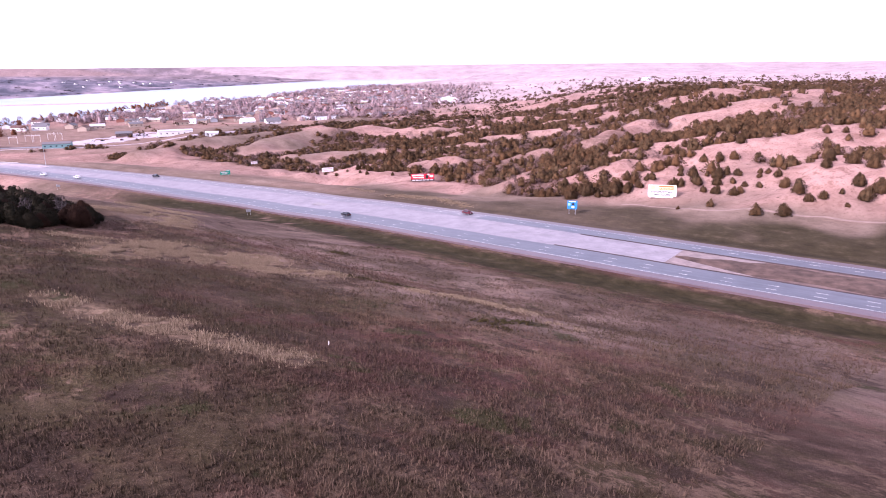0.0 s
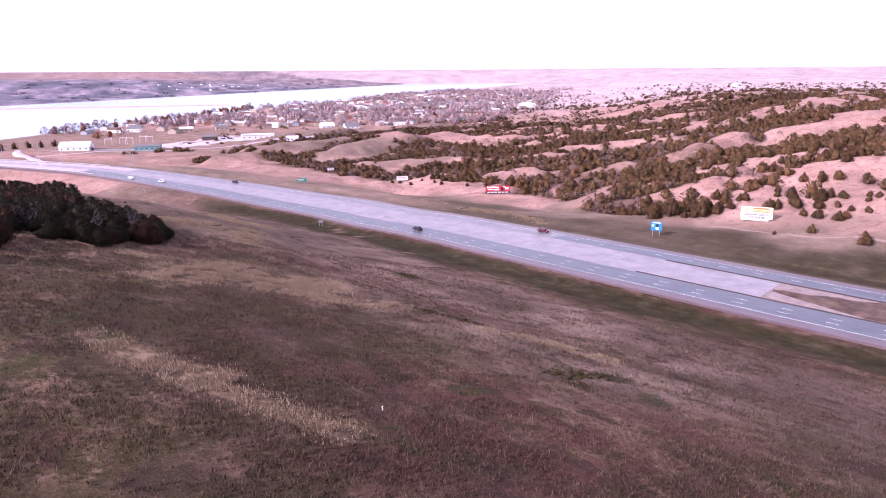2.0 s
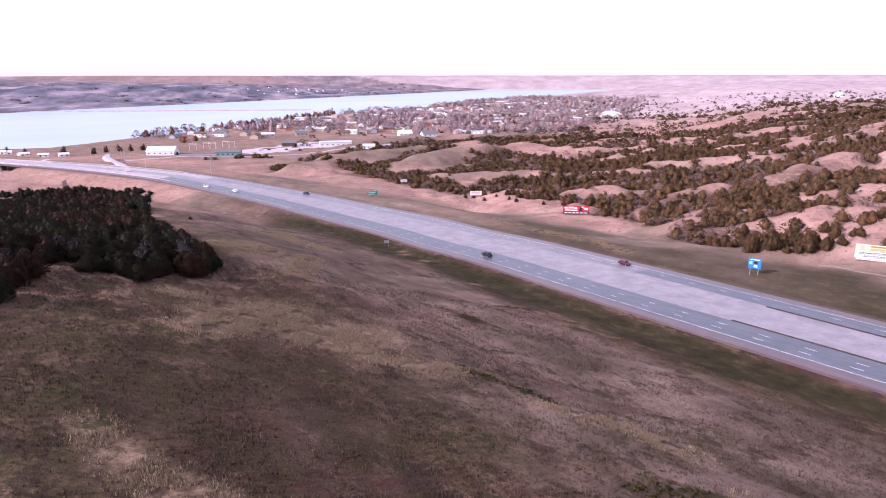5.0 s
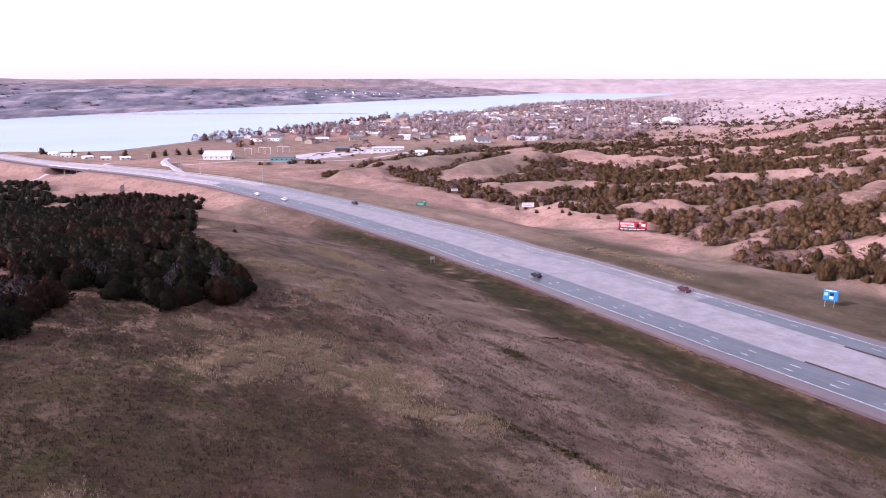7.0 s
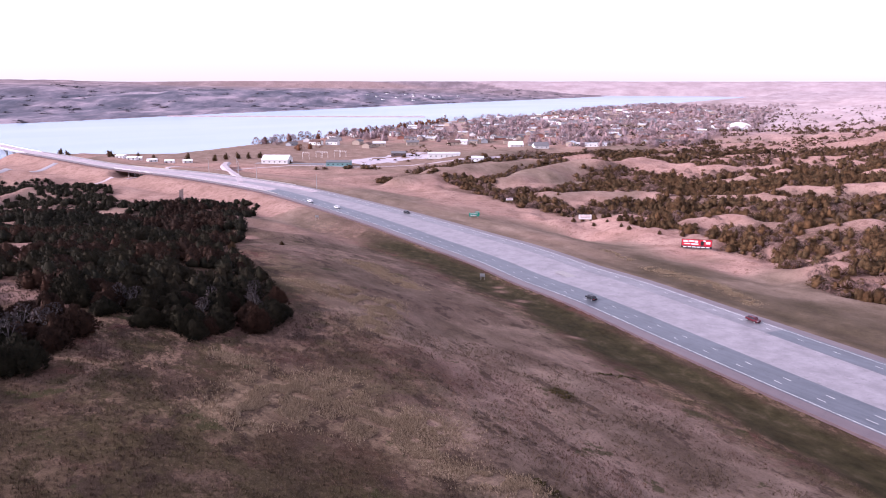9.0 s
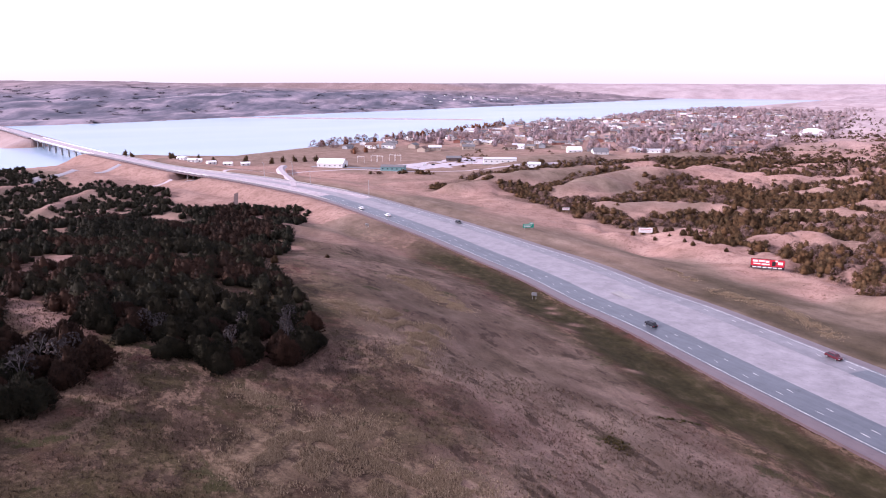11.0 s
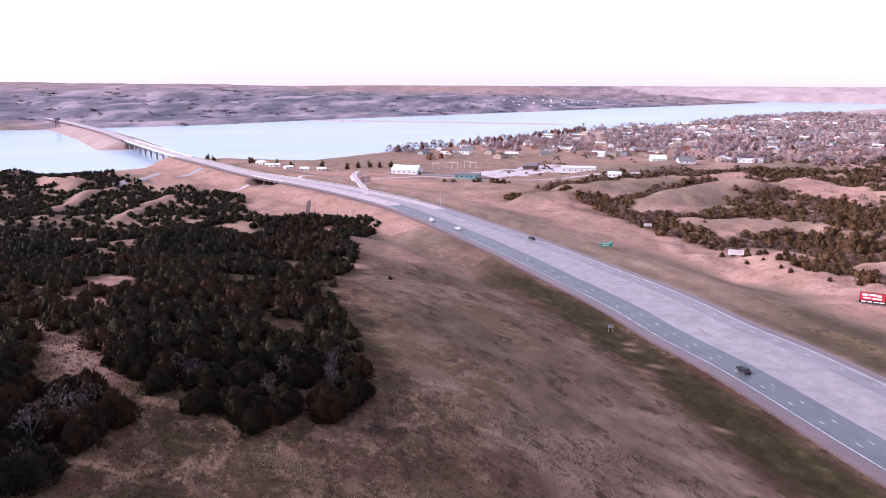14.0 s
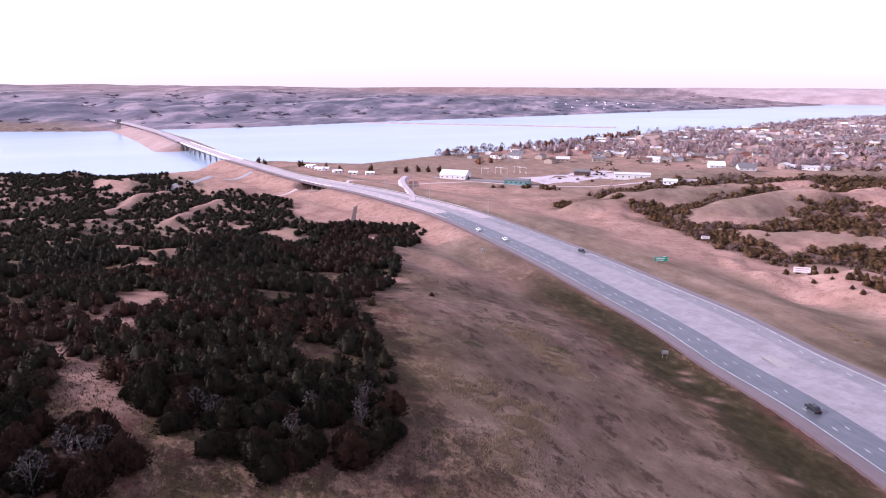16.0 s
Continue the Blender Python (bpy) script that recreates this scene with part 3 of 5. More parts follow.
def cover(x, y, z):
    """Shares of dry mound grass, dark haze-tinted far scrub, and field grass at points."""
    u, zr, xr = road_frame(x, y)
    w = road_width(xr)
    d2 = np.clip(u - w, 0, None)
    beyond = (u > w / 2) & (x > east_shore(y))
    dry = np.where(beyond, sm((d2 - 46 + 12 * vnoise(x / 25, y / 25)) / 22) * sm(0.62 + 0.55 * vnoise(x / 90, y / 90) + 0.4 * mound_noise(x, y)), 0)
    dry = np.where(beyond, np.maximum(dry, 0.8 * sm((-30 - x) / 70) * sm((d2 - 6) / 25) * sm(0.5 + vnoise(x / 60, y / 40))), dry)
    a = np.clip(-(x + 53) * 0.8 + (y - 292) * 0.55, 0, None)
    dry = np.where(~beyond & (x > east_shore(y)), 0.5 * sm((a - 70) / 120) * sm(0.25 + 0.6 * mound_noise(x + 300, y) + 0.5 * vnoise(x / 50, y / 35)), dry)
    dry = np.where(~beyond & (a > 250) & (-u < 75), np.maximum(dry, 0.8), dry)
    for cx, cy, sx, sy in CLEARINGS:
        dry = np.maximum(dry, 0.62 * np.exp(-((x - cx) / sx) ** 4 - ((y - cy) / sy) ** 4))
    for cx, cy, r in SOIL:
        dry = np.maximum(dry, 0.6 * np.exp(-((x - cx + 0.6 * (y - cy)) / (1.2 * r)) ** 2 - ((y - cy - 0.4 * (x - cx)) / (0.7 * r)) ** 2))
    dry = np.where(beyond & (x < -200), dry * (1 - 0.65 * sm((y - 640) / 70) * sm((1000 - y) / 100)), dry)
    # dry grass taken up with distance, lighter in place of haze
    dry = np.where(beyond & (y > 950), np.maximum(dry, 0.97 * sm((y - 1000) / 500) * sm((x + 0.02 * y + 60) / 150)), dry)
    dry = np.where((xr < BRIDGE_X[0]) & (xr > -1560) & (np.abs(u) < 90), 0.75, dry)
    dry = np.maximum(dry, 0.8 * band(x, y, RIDGES) ** 2)
    dry = np.maximum(dry, 0.75 * band(x, y, MEADOWS))
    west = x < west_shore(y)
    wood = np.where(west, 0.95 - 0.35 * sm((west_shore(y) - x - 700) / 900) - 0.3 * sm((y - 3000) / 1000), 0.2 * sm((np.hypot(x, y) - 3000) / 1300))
    terrace = np.where(west & (y < 950), sm((260 - (west_shore(y) - x)) / 120) * sm((950 - y) / 200), 0)
    wood = wood * (1 - 0.9 * terrace)
    field = np.where(~beyond & ~west, 1.0 - sm((a - 120) / 150), 0.0)
    dry = dry * (1 - np.clip(0.1 * band(x, y, SWELLS), 0, 0.6))
    dry = np.maximum(dry, np.clip(0.16 * np.maximum(band(x, y, CRESTS), band(x, y, FAR_CRESTS)), 0, 1))
    edge = 5 * vnoise(x / 18, y / 18)
    ditch = np.where(~beyond & (x > -190), sm((-u - 6) / 4) * sm((26 + edge + u) / 7), 0)
    ditch = np.maximum(ditch, np.where(beyond & (x > -90), 0.95 * sm((d2 - 3) / 6) * sm((46 + 3 * edge - d2) / 18) * (0.7 + 0.3 * sm((x - 50) / 50)) * sm((x + 90) / 70), 0))
    mown = np.where(~beyond & ~west, sm((-u - 26) / 14) * sm((118 + 10 * vnoise(x / 30, y / 30) + u) / 40) * np.interp(x, [-140, -50, -20], [0.75, 0.9, 1.0]), 0.0)
    # haze of the far land, coloured in as ever paler grass
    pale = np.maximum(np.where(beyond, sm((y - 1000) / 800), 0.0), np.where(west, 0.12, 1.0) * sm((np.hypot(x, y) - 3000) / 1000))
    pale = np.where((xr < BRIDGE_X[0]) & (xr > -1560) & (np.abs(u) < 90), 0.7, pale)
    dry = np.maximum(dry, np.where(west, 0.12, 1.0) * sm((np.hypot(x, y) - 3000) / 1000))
    # the last share also darkens the ground along drains and gullies
    return dry, wood, field, ditch, mown, pale, band(x, y, OLIVE), band(x, y, RUST), band(x, y, STRAW), np.maximum(band(x, y, BRUSH), 0.8 * np.maximum(band(x, y, DRAINS), band(x, y, GULLIES)))


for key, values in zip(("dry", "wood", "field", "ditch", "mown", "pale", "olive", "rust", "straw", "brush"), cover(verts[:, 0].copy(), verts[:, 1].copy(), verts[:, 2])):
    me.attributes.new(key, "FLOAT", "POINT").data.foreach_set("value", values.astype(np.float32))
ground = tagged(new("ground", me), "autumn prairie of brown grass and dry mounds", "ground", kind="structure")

bm = bmesh.new()
bmesh.ops.create_grid(bm, x_segments=1, y_segments=1, size=1, matrix=Matrix.Translation((-900, 2000, WATER)) @ Matrix.Diagonal((2600, 3000, 1, 1)))
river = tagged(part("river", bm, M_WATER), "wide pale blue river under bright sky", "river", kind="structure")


# ---- highway ----
def across(i, off):
    """A point of the road's cross-section at sample i, off metres to the far side of the near edge line."""
    return ROAD[i, 0] + ROAD_N[i, 0] * off, ROAD[i, 1] + ROAD_N[i, 1] * off, ROAD[i, 2]


def strip(name, lo, hi, dz, material, keep=lambda x: True, skirt=1.2, parent=None, crown=0.0):
    """A slab along the road between two offsets (numbers, or functions of the sample)."""
    bm = bmesh.new()
    f = lambda o, i: o(i) if callable(o) else o
    rows = []
    for i in range(len(ROAD)):
        if not keep(ROAD[i, 0]):
            rows.append(None)
            continue
        a, b = across(i, f(lo, i)), across(i, f(hi, i))
        rows.append([bm.verts.new((a[0], a[1], a[2] + dz - skirt)), bm.verts.new((a[0], a[1], a[2] + dz)),
                     bm.verts.new((b[0], b[1], b[2] + dz + crown)), bm.verts.new((b[0], b[1], b[2] + dz - skirt))])
    for r, q in zip(rows, rows[1:]):
        if r and q:
            for k in range(3):
                bm.faces.new((r[k], q[k], q[k + 1], r[k + 1]))
    bmesh.ops.recalc_face_normals(bm, faces=bm.faces)
    return part(name, bm, material, parent)


mw = [float(median_width(x)) for x in ROAD[:, 0]]
nw = [float(near_width(x)) for x in ROAD[:, 0]]
fw = [float(road_width(x)) - 0.2 for x in ROAD[:, 0]]
near1 = lambda i: nw[i]
far0 = lambda i: nw[i] + mw[i]
far1 = lambda i: fw[i]
road_near = tagged(strip("road", 0.0 - 0.6, near1, 0.0, M_ASPHALT, lambda x: x > -330), "dark asphalt carriageway with white lane dashes", "road", kind="structure")
road_far = tagged(strip("road", far0, far1, 0.0, M_ASPHALT, lambda x: x > -12), "grey asphalt carriageway with white lane dashes", "road", kind="structure")
# the far lane is paler from here on
tagged(strip("road", far0, far1, -0.004, M_FAR_LANE, lambda x: -300 < x < -5), "pale far carriageway with white lane dashes", "road", kind="structure")
# glare and haze on the distant road are put into paler paving
tagged(strip("road", -0.6, near1, -0.008, M_RAMP, lambda x: x < -322), "pale carriageway leading to the bridge, distant glare in its colour", "road", kind="structure")
tagged(strip("road", far0, far1, -0.008, M_RAMP, lambda x: x < -292), "pale carriageway leading to the bridge, distant glare in its colour", "road", kind="structure")
tagged(strip("pavement", -5.0, -0.6, -0.04, M_SHOULDER, lambda x: x > -760 or x < -1030), "reddish gravel shoulder of the highway", "road shoulder", kind="structure")
tagged(strip("pavement", far1, lambda i: fw[i] + 3.7, -0.04, M_SHOULDER, lambda x: x > -760 or x < -1030), "reddish gravel shoulder of the highway", "road shoulder", kind="structure")
tagged(strip("pavement", near1, far0, -0.03, M_CONCRETE, lambda x: -760 < x < 64), "pale worn concrete paving between the carriageways", "paving", kind="structure")
tagged(strip("pavement", near1, far0, -0.06, plain("broken_apron", (0.255, 0.205, 0.19), 0.95, 0.3, 0.35), lambda x: 58 < x < 84), "crumbled pale apron where the paving ends", "paving", kind="structure")
tagged(strip("pavement", near1, far0, -0.10, plain("median_gravel", (0.175, 0.118, 0.100), 0.95, 0.35, 0.3), lambda x: x >= 66 or x < -1030), "gravelly median between the carriageways", "median", kind="structure")


def ribbon(name, pts, width, dz, material, lift=True, skirt=0.4, smooth=3.0):
    """A track or strip draped along points on the ground."""
    c = spline([(p[0], p[1], p[2] if len(p) > 2 else 0) for p in pts], smooth)
    t = np.gradient(c[:, :2], axis=0)
    t /= np.linalg.norm(t, axis=1)[:, None]
    nrm = np.stack([t[:, 1], -t[:, 0]], 1)
    bm = bmesh.new()
    offs = np.linspace(-width / 2, width / 2, 5)
    rows = []
    for k, o in enumerate(offs):
        px, py = c[:, 0] + nrm[:, 0] * o, c[:, 1] + nrm[:, 1] * o
        pz = terrain(px.copy(), py.copy()) + dz if lift else c[:, 2] + dz
        if k in (0, 4):
            pz = pz - skirt
        rows.append([bm.verts.new(v) for v in zip(px, py, pz)])
    for r, q in zip(rows, rows[1:]):
        for a in range(len(r) - 1):
            bm.faces.new((r[a], r[a + 1], q[a + 1], q[a]))
    bmesh.ops.recalc_face_normals(bm, faces=bm.faces)
    if bm.faces and sum(f.normal.z for f in bm.faces) < 0:
        bmesh.ops.reverse_faces(bm, faces=bm.faces)
    return part(name, bm, material)


# painted lines: two edge lines, three rows of dashes
for off, road in ((0.0, road_near), (lambda i: fw[i] - 1.0, road_far)):
    strip("edge_line", off if callable(off) else off - 0.07, (lambda i: fw[i] - 0.86) if callable(off) else off + 0.07, 0.012, M_LINE, skirt=0.008, parent=road)


def at_s(s, off):
    x, y, z = (np.interp(s, ROAD_S, ROAD[:, k]) for k in range(3))
    nx, ny = (np.interp(s, ROAD_S, ROAD_N[:, k]) for k in range(2))
    return x + nx * off, y + ny * off, z, nx, ny


bm = bmesh.new()
box(bm, (3.05, 0.16, 0.012), bevel=0.0)
DASH = mesh_of(bm, "dash", M_LINE)
s_mid = float(np.interp(50, -ROAD[:, 0], ROAD_S))
for row, (road, off) in enumerate(((road_near, 3.4), (road_near, 7.05), (road_far, 3.9))):
    for k in range(-20, 52):
        s = s_mid + (k + (0.82, 0.83, 0.33)[row]) * 12.19
        if not 5 < s < ROAD_S[-1] - 5:
            continue
        x0 = float(np.interp(s, ROAD_S, ROAD[:, 0]))
        if x0 < -440:
            continue
        o = off + (float(near_width(x0) + median_width(x0)) if row == 2 else 0)
        x, y, z, nx, ny = at_s(s, o)
        ob = new("lane_dash", DASH)
        ob.parent = road
        ob.matrix_basis = Matrix.Translation((x, y, z + 0.012)) @ Matrix.Rotation(math.atan2(nx, -ny), 4, "Z")

# tar seams where the median paving begins
for k, (lo, hi, x0) in enumerate(((11.4, 12.6, 34), (30.7, 31.9, 38))):
    tagged(strip("tar_seam", lo, hi, 0.010, M_JOINT, lambda x: x > x0 - 8, skirt=0.006), "dark tarred seam along the paving", "seam", kind="structure")

# grassy median past the end of the paving
bm = bmesh.new()
for k in range(60):
    s = s_mid - 152 - k * 3.2
    if s < 4:
        break
    wd = min(7.5, 0.6 + k * 0.9)
    ring = []
    for o, h in ((-wd, -0.06), (-wd * 0.5, 0.16), (0.0, 0.25), (wd * 0.5, 0.14), (wd, -0.06)):
        x, y, z, _, _ = at_s(s, 21.8 + o + 0.8 * math.sin(k * 0.7 + o))
        ring.append(bm.verts.new((x, y, z + h)))
    if k:
        for a in range(4):
            bm.faces.new((last[a], last[a + 1], ring[a + 1], ring[a]))
    last = ring
bmesh.ops.recalc_face_normals(bm, faces=bm.faces)
tagged(part("median_grass", bm, plain("median_grass", (0.105, 0.068, 0.052), 0.95, 0.6, 0.25)), "strip of brown grass and soil in the highway median", "median", kind="structure")

# pale patch on the paving
bm = bmesh.new()
x, y, z, nx, ny = at_s(float(np.interp(72, -ROAD[:, 0], ROAD_S)), 21)
box(bm, (19, 4.4, 0.02), (0, 0, 0))
ob = tagged(part("paving_patch", bm, plain("pale_concrete", (0.31, 0.295, 0.29), 0.8, 0.15)), "pale repaired patch in concrete paving", "patch", kind="structure")
ob.matrix_world = Matrix.Translation((x, y, z - 0.02)) @ Matrix.Rotation(math.atan2(nx, -ny), 4, "Z")


# ---- bridge ----
def bridge():
    top = tagged(new("bridge"), "long concrete highway bridge on piers across the river", "bridge")
    keep = lambda x: BRIDGE_X[0] - 12 < x < BRIDGE_X[1] + 30
    strip("deck", -0.9, lambda i: nw[i] + 0.15, -0.05, M_DECK, keep, 0.9, top)
    strip("deck", lambda i: far0(i) - 0.15, lambda i: fw[i] + 0.9, -0.05, M_DECK, keep, 0.9, top)
    strip("parapet", -1.25, -0.9, 0.85, M_WHITE, keep, 1.4, top)
    strip("parapet", lambda i: fw[i] + 0.9, lambda i: fw[i] + 1.25, 0.7, M_WHITE, keep, 1.4, top)
    for lo in (0.6, 4.4, 8.4, 12.4):
        strip("girder", lo - 0.3, lo + 0.3, -0.95, M_STEEL, keep, 1.6, top)
    s0, s1 = (float(np.interp(-x, -ROAD[:, 0], ROAD_S)) for x in (BRIDGE_X[1], BRIDGE_X[0]))
    n = 8
    for k in range(n):
        s = s0 + (s1 - s0) * (k + 0.6) / n
        for off, wd in ((6.7, 15.0),):
            x, y, z, nx, ny = at_s(s, off)
            bm = bmesh.new()
            box(bm, (2.0, wd, 1.3), (0, 0, -3.1), bevel=0.15)
            for c in (-wd * 0.28, wd * 0.28):
                rod(bm, (0, c, -25), (0, c, -3.6), 1.1, n=10)
            ob = part("pier", bm, M_PIER, top)
            ob.matrix_basis = Matrix.Translation((x, y, z)) @ Matrix.Rotation(math.atan2(nx, -ny), 4, "Z")


bridge()


def overpass():
    top = tagged(new("overpass"), "low highway overpass with white concrete parapets", "overpass")
    keep = lambda x: -546 < x < -478
    strip("deck", -0.9, lambda i: nw[i] + 0.15, -0.05, M_DECK, keep, 1.5, top)
    strip("deck", lambda i: far0(i) - 0.15, lambda i: fw[i] + 0.9, -0.05, M_DECK, keep, 1.5, top)
    strip("parapet", -1.25, -0.9, 0.8, M_WHITE, keep, 1.6, top)
    strip("parapet", lambda i: fw[i] + 0.9, lambda i: fw[i] + 1.25, 0.6, M_DECK, keep, 1.6, top)
    for sx in (-522, -504):
        for off in (1.2, 7.0, 13.5):
            x, y, z, nx, ny = at_s(float(np.interp(-sx, -ROAD[:, 0], ROAD_S)), off)
            bm = bmesh.new()
            rod(bm, (0, 0, -9), (0, 0, -1.5), 0.6, n=10)
            part("pier", bm, M_PIER, top).location = (x, y, z)


overpass()
# guard rail along the near shoulder between overpass and bridge
tagged(strip("guard_rail", -1.6, -1.5, 0.72, M_DECK, lambda x: -770 < x < -300, 0.35), "pale steel guard rail along the highway", "guard rail", kind="structure")
tagged(strip("guard_rail", lambda i: fw[i] + 1.6, lambda i: fw[i] + 1.7, 0.72, M_DECK, lambda x: -770 < x < -330, 0.35), "pale steel guard rail along the highway", "guard rail", kind="structure")

# side roads and tracks
tagged(ribbon("road", [(-372, 505, -5.4), (-400, 536, -5.6), (-440, 572, -6.5), (-472, 604, -7.6), (-490, 626, -8.6), (-506, 648, -10.5)], 9, 0.1, M_RAMP, False, 2.0), "pale ramp road joining the highway", "road", kind="structure")
tagged(ribbon("road", [(-529, 465), (-516, 515), (-508, 560), (-490, 610), (-470, 660), (-440, 690), (-380, 705), (-300, 770), (-200, 900)], 7, 0.12, M_RAMP), "narrow asphalt road under the overpass", "road", kind="structure")
tagged(ribbon("road", [(-639, 545), (-645, 520), (-645, 496), (-640, 474), (-622, 448), (-608, 428), (-585, 412)], 10, 0.6, M_CONCRETE), "curving pale lane near the shore", "road", kind="structure")


tagged(ribbon("ditch_bank", [(-413, 481), (-401, 468), (-384, 450), (-364, 429)], 5, 0.15, plain("dark_earth", (0.085, 0.055, 0.05), 0.95, 0.3, 0.3)), "dark eroded drain down a grassy slope", "drain", kind="structure")
tagged(ribbon("dirt_track", [(80, 300), (96, 286), (108, 274), (132, 258), (146, 246), (158, 236), (200, 205)], 2.2, 0.08, plain("pale_dust", (0.24, 0.17, 0.14), 0.95, 0.2, 0.4)), "pale dirt track along the foot of the hills", "track", kind="structure")


# ---- plants ----
def spikes(rng, centres, outs, size, per=3, slim=0.5):
    """Small leaf sprays: triangles that fan outwards from each centre."""
    n = len(centres)
    vs, fs = [], []
    for k in range(per):
        d = outs + rng.normal(0, 0.55, (n, 3))
        d /= np.linalg.norm(d, axis=1)[:, None]
        side = np.cross(d, rng.normal(0, 1, (n, 3)))
        side /= np.linalg.norm(side, axis=1)[:, None] + 1e-9
        s = size * rng.uniform(0.6, 1.3, (n, 1))
        tri = np.stack([centres - side * s * slim - d * s * 0.3, centres + side * s * slim - d * s * 0.3, centres + d * s], 1)
        fs.append(np.arange(n * 3).reshape(-1, 3) + len(vs) * n * 3)
        vs.append(tri.reshape(-1, 3))
    return np.vstack(vs), np.vstack(fs)


def crown(seed, h, r, n, size, shape=0.8, base=0.04, lobes=5, per=3, core=True, slim=0.5, up=0.35):
    """An uneven conical or rounded crown: verts, faces."""
    rng = np.random.RandomState(seed)
    t = rng.uniform(0, 1, n) ** 0.85
    a = rng.uniform(0, 2 * np.pi, n)
    ph = rng.uniform(0, 6.28, 4)
    lob = 1 + 0.22 * np.sin(lobes * a + ph[0] + 4 * t) + 0.15 * np.sin(2 * a + ph[1])
    prof = np.minimum(1, t / 0.2 + 0.72) * np.clip(1 - t**1.7, 0, 1) ** shape
    rad = r * prof * lob * rng.uniform(0.55, 1.0, n) ** 0.6
    lean = rng.normal(0, 0.04, 2) * h
    c = np.stack([rad * np.cos(a) + lean[0] * t, rad * np.sin(a) + lean[1] * t, h * (base + (1 - base) * t)], 1)
    out = np.stack([np.cos(a) * (1.05 - t), np.sin(a) * (1.05 - t), up * (0.15 + t) + 0.5 * t], 1)
    vs, fs = spikes(rng, c, out, size, per, slim)
    if core:
        k = 8
        rows = []
        for tt in (0.03, 0.25, 0.6, 0.93):
            pr = min(1, tt / 0.2 + 0.72) * (1 - tt**1.7) ** shape * r * 0.52
            ang = np.arange(k) * 2 * np.pi / k
            rows.append(np.stack([pr * np.cos(ang) + lean[0] * tt, pr * np.sin(ang) + lean[1] * tt, np.full(k, h * (base + (1 - base) * tt))], 1))
        cv = np.vstack(rows)
        cf = [(i * k + j, i * k + (j + 1) % k, (i + 1) * k + (j + 1) % k) for i in range(3) for j in range(k)]
        cf += [(i * k + j, (i + 1) * k + (j + 1) % k, (i + 1) * k + j) for i in range(3) for j in range(k)]
        fs = np.vstack([fs, np.array(cf) + len(vs)])
        vs = np.vstack([vs, cv])
    return vs, fs, rounded(vs, h, r)


def rounded(vs, h, r):
    """Directions outwards from the middle of a crown."""
    d = vs * np.array([1 / r, 1 / r, 1.6 / h]) - np.array([0, 0, 0.55])
    return d / (np.linalg.norm(d, axis=1)[:, None] + 1e-6)


def thicket(seed, h, r, n, size, stems=5, **how):
    """A crown of several stems of unequal height: verts, faces."""
    rng = np.random.RandomState(seed + 900)
    vs, fs, ns, k = [], [], [], 0
    for i in range(stems):
        a, d = rng.uniform(0, 6.28), 0.0 if i == 0 else r * rng.uniform(0.3, 0.58)
        hi, ri = (h, 0.75 * r) if i == 0 else (h * rng.uniform(0.5, 0.92), r * rng.uniform(0.5, 0.72))
        v, f, _ = crown(seed * 7 + i, hi, ri, n // stems, size, **how)
        lobe = rounded(v, hi, ri)
        vs.append(v + np.array([d * math.cos(a), d * math.sin(a), 0.0]))
        fs.append(f + k)
        ns.append(lobe)
        k += len(v)
    vs = np.vstack(vs)
    d = 0.55 * np.vstack(ns) + 0.45 * rounded(vs, h, r)
    return vs, np.vstack(fs), d / (np.linalg.norm(d, axis=1)[:, None] + 1e-6)


def tri_mesh(name, vs, fs, *mats, out=None):
    me = bpy.data.meshes.new(name)
    me.vertices.add(len(vs))
    me.vertices.foreach_set("co", np.asarray(vs, np.float32).ravel())
    me.loops.add(len(fs) * 3)
    me.loops.foreach_set("vertex_index", np.asarray(fs, np.int32).ravel())
    me.polygons.add(len(fs))
    me.polygons.foreach_set("loop_start", np.arange(len(fs), dtype=np.int32) * 3)
    me.update(calc_edges=True)
    for m in mats:
        me.materials.append(m)
    if out is not None:
        me.attributes.new("puff", "FLOAT_VECTOR", "POINT").data.foreach_set("vector", np.asarray(out, np.float32).ravel())
    return me


def scatter(name, pts, sizes, kinds, seed, *mats):
    """Many plants joined into one mesh. kinds: (verts, faces) of a plant one metre high and wide."""
    rng = np.random.RandomState(seed)
    z = terrain(pts[:, 0].copy(), pts[:, 1].copy())
    vs, fs, outs, n = [], [], [], 0
    pick = rng.randint(0, len(kinds), len(pts))
    for k, (v, f, *o) in enumerate(kinds):
        m = np.where(pick == k)[0]
        if not len(m):
            continue
        a = rng.uniform(0, 6.28, len(m))
        ca, sa = np.cos(a)[:, None], np.sin(a)[:, None]
        wd, ht = sizes[m, 0][:, None], sizes[m, 1][:, None]
        x = (v[None, :, 0] * ca - v[None, :, 1] * sa) * wd + pts[m, 0][:, None]
        y = (v[None, :, 0] * sa + v[None, :, 1] * ca) * wd + pts[m, 1][:, None]
        zz = v[None, :, 2] * ht + z[m][:, None] - 0.03 * ht
        vs.append(np.stack([x, y, zz], -1).reshape(-1, 3))
        if o:
            ox, oy = o[0][None, :, 0] * ca - o[0][None, :, 1] * sa, o[0][None, :, 0] * sa + o[0][None, :, 1] * ca
            outs.append(np.stack([ox, oy, np.broadcast_to(o[0][None, :, 2], ox.shape)], -1).reshape(-1, 3))
        fs.append((f[None] + (np.arange(len(m)) * len(v))[:, None, None]).reshape(-1, 3) + n)
        n += len(m) * len(v)
    return tri_mesh(name, np.vstack(vs), np.vstack(fs), *mats, out=np.vstack(outs) if outs else None)


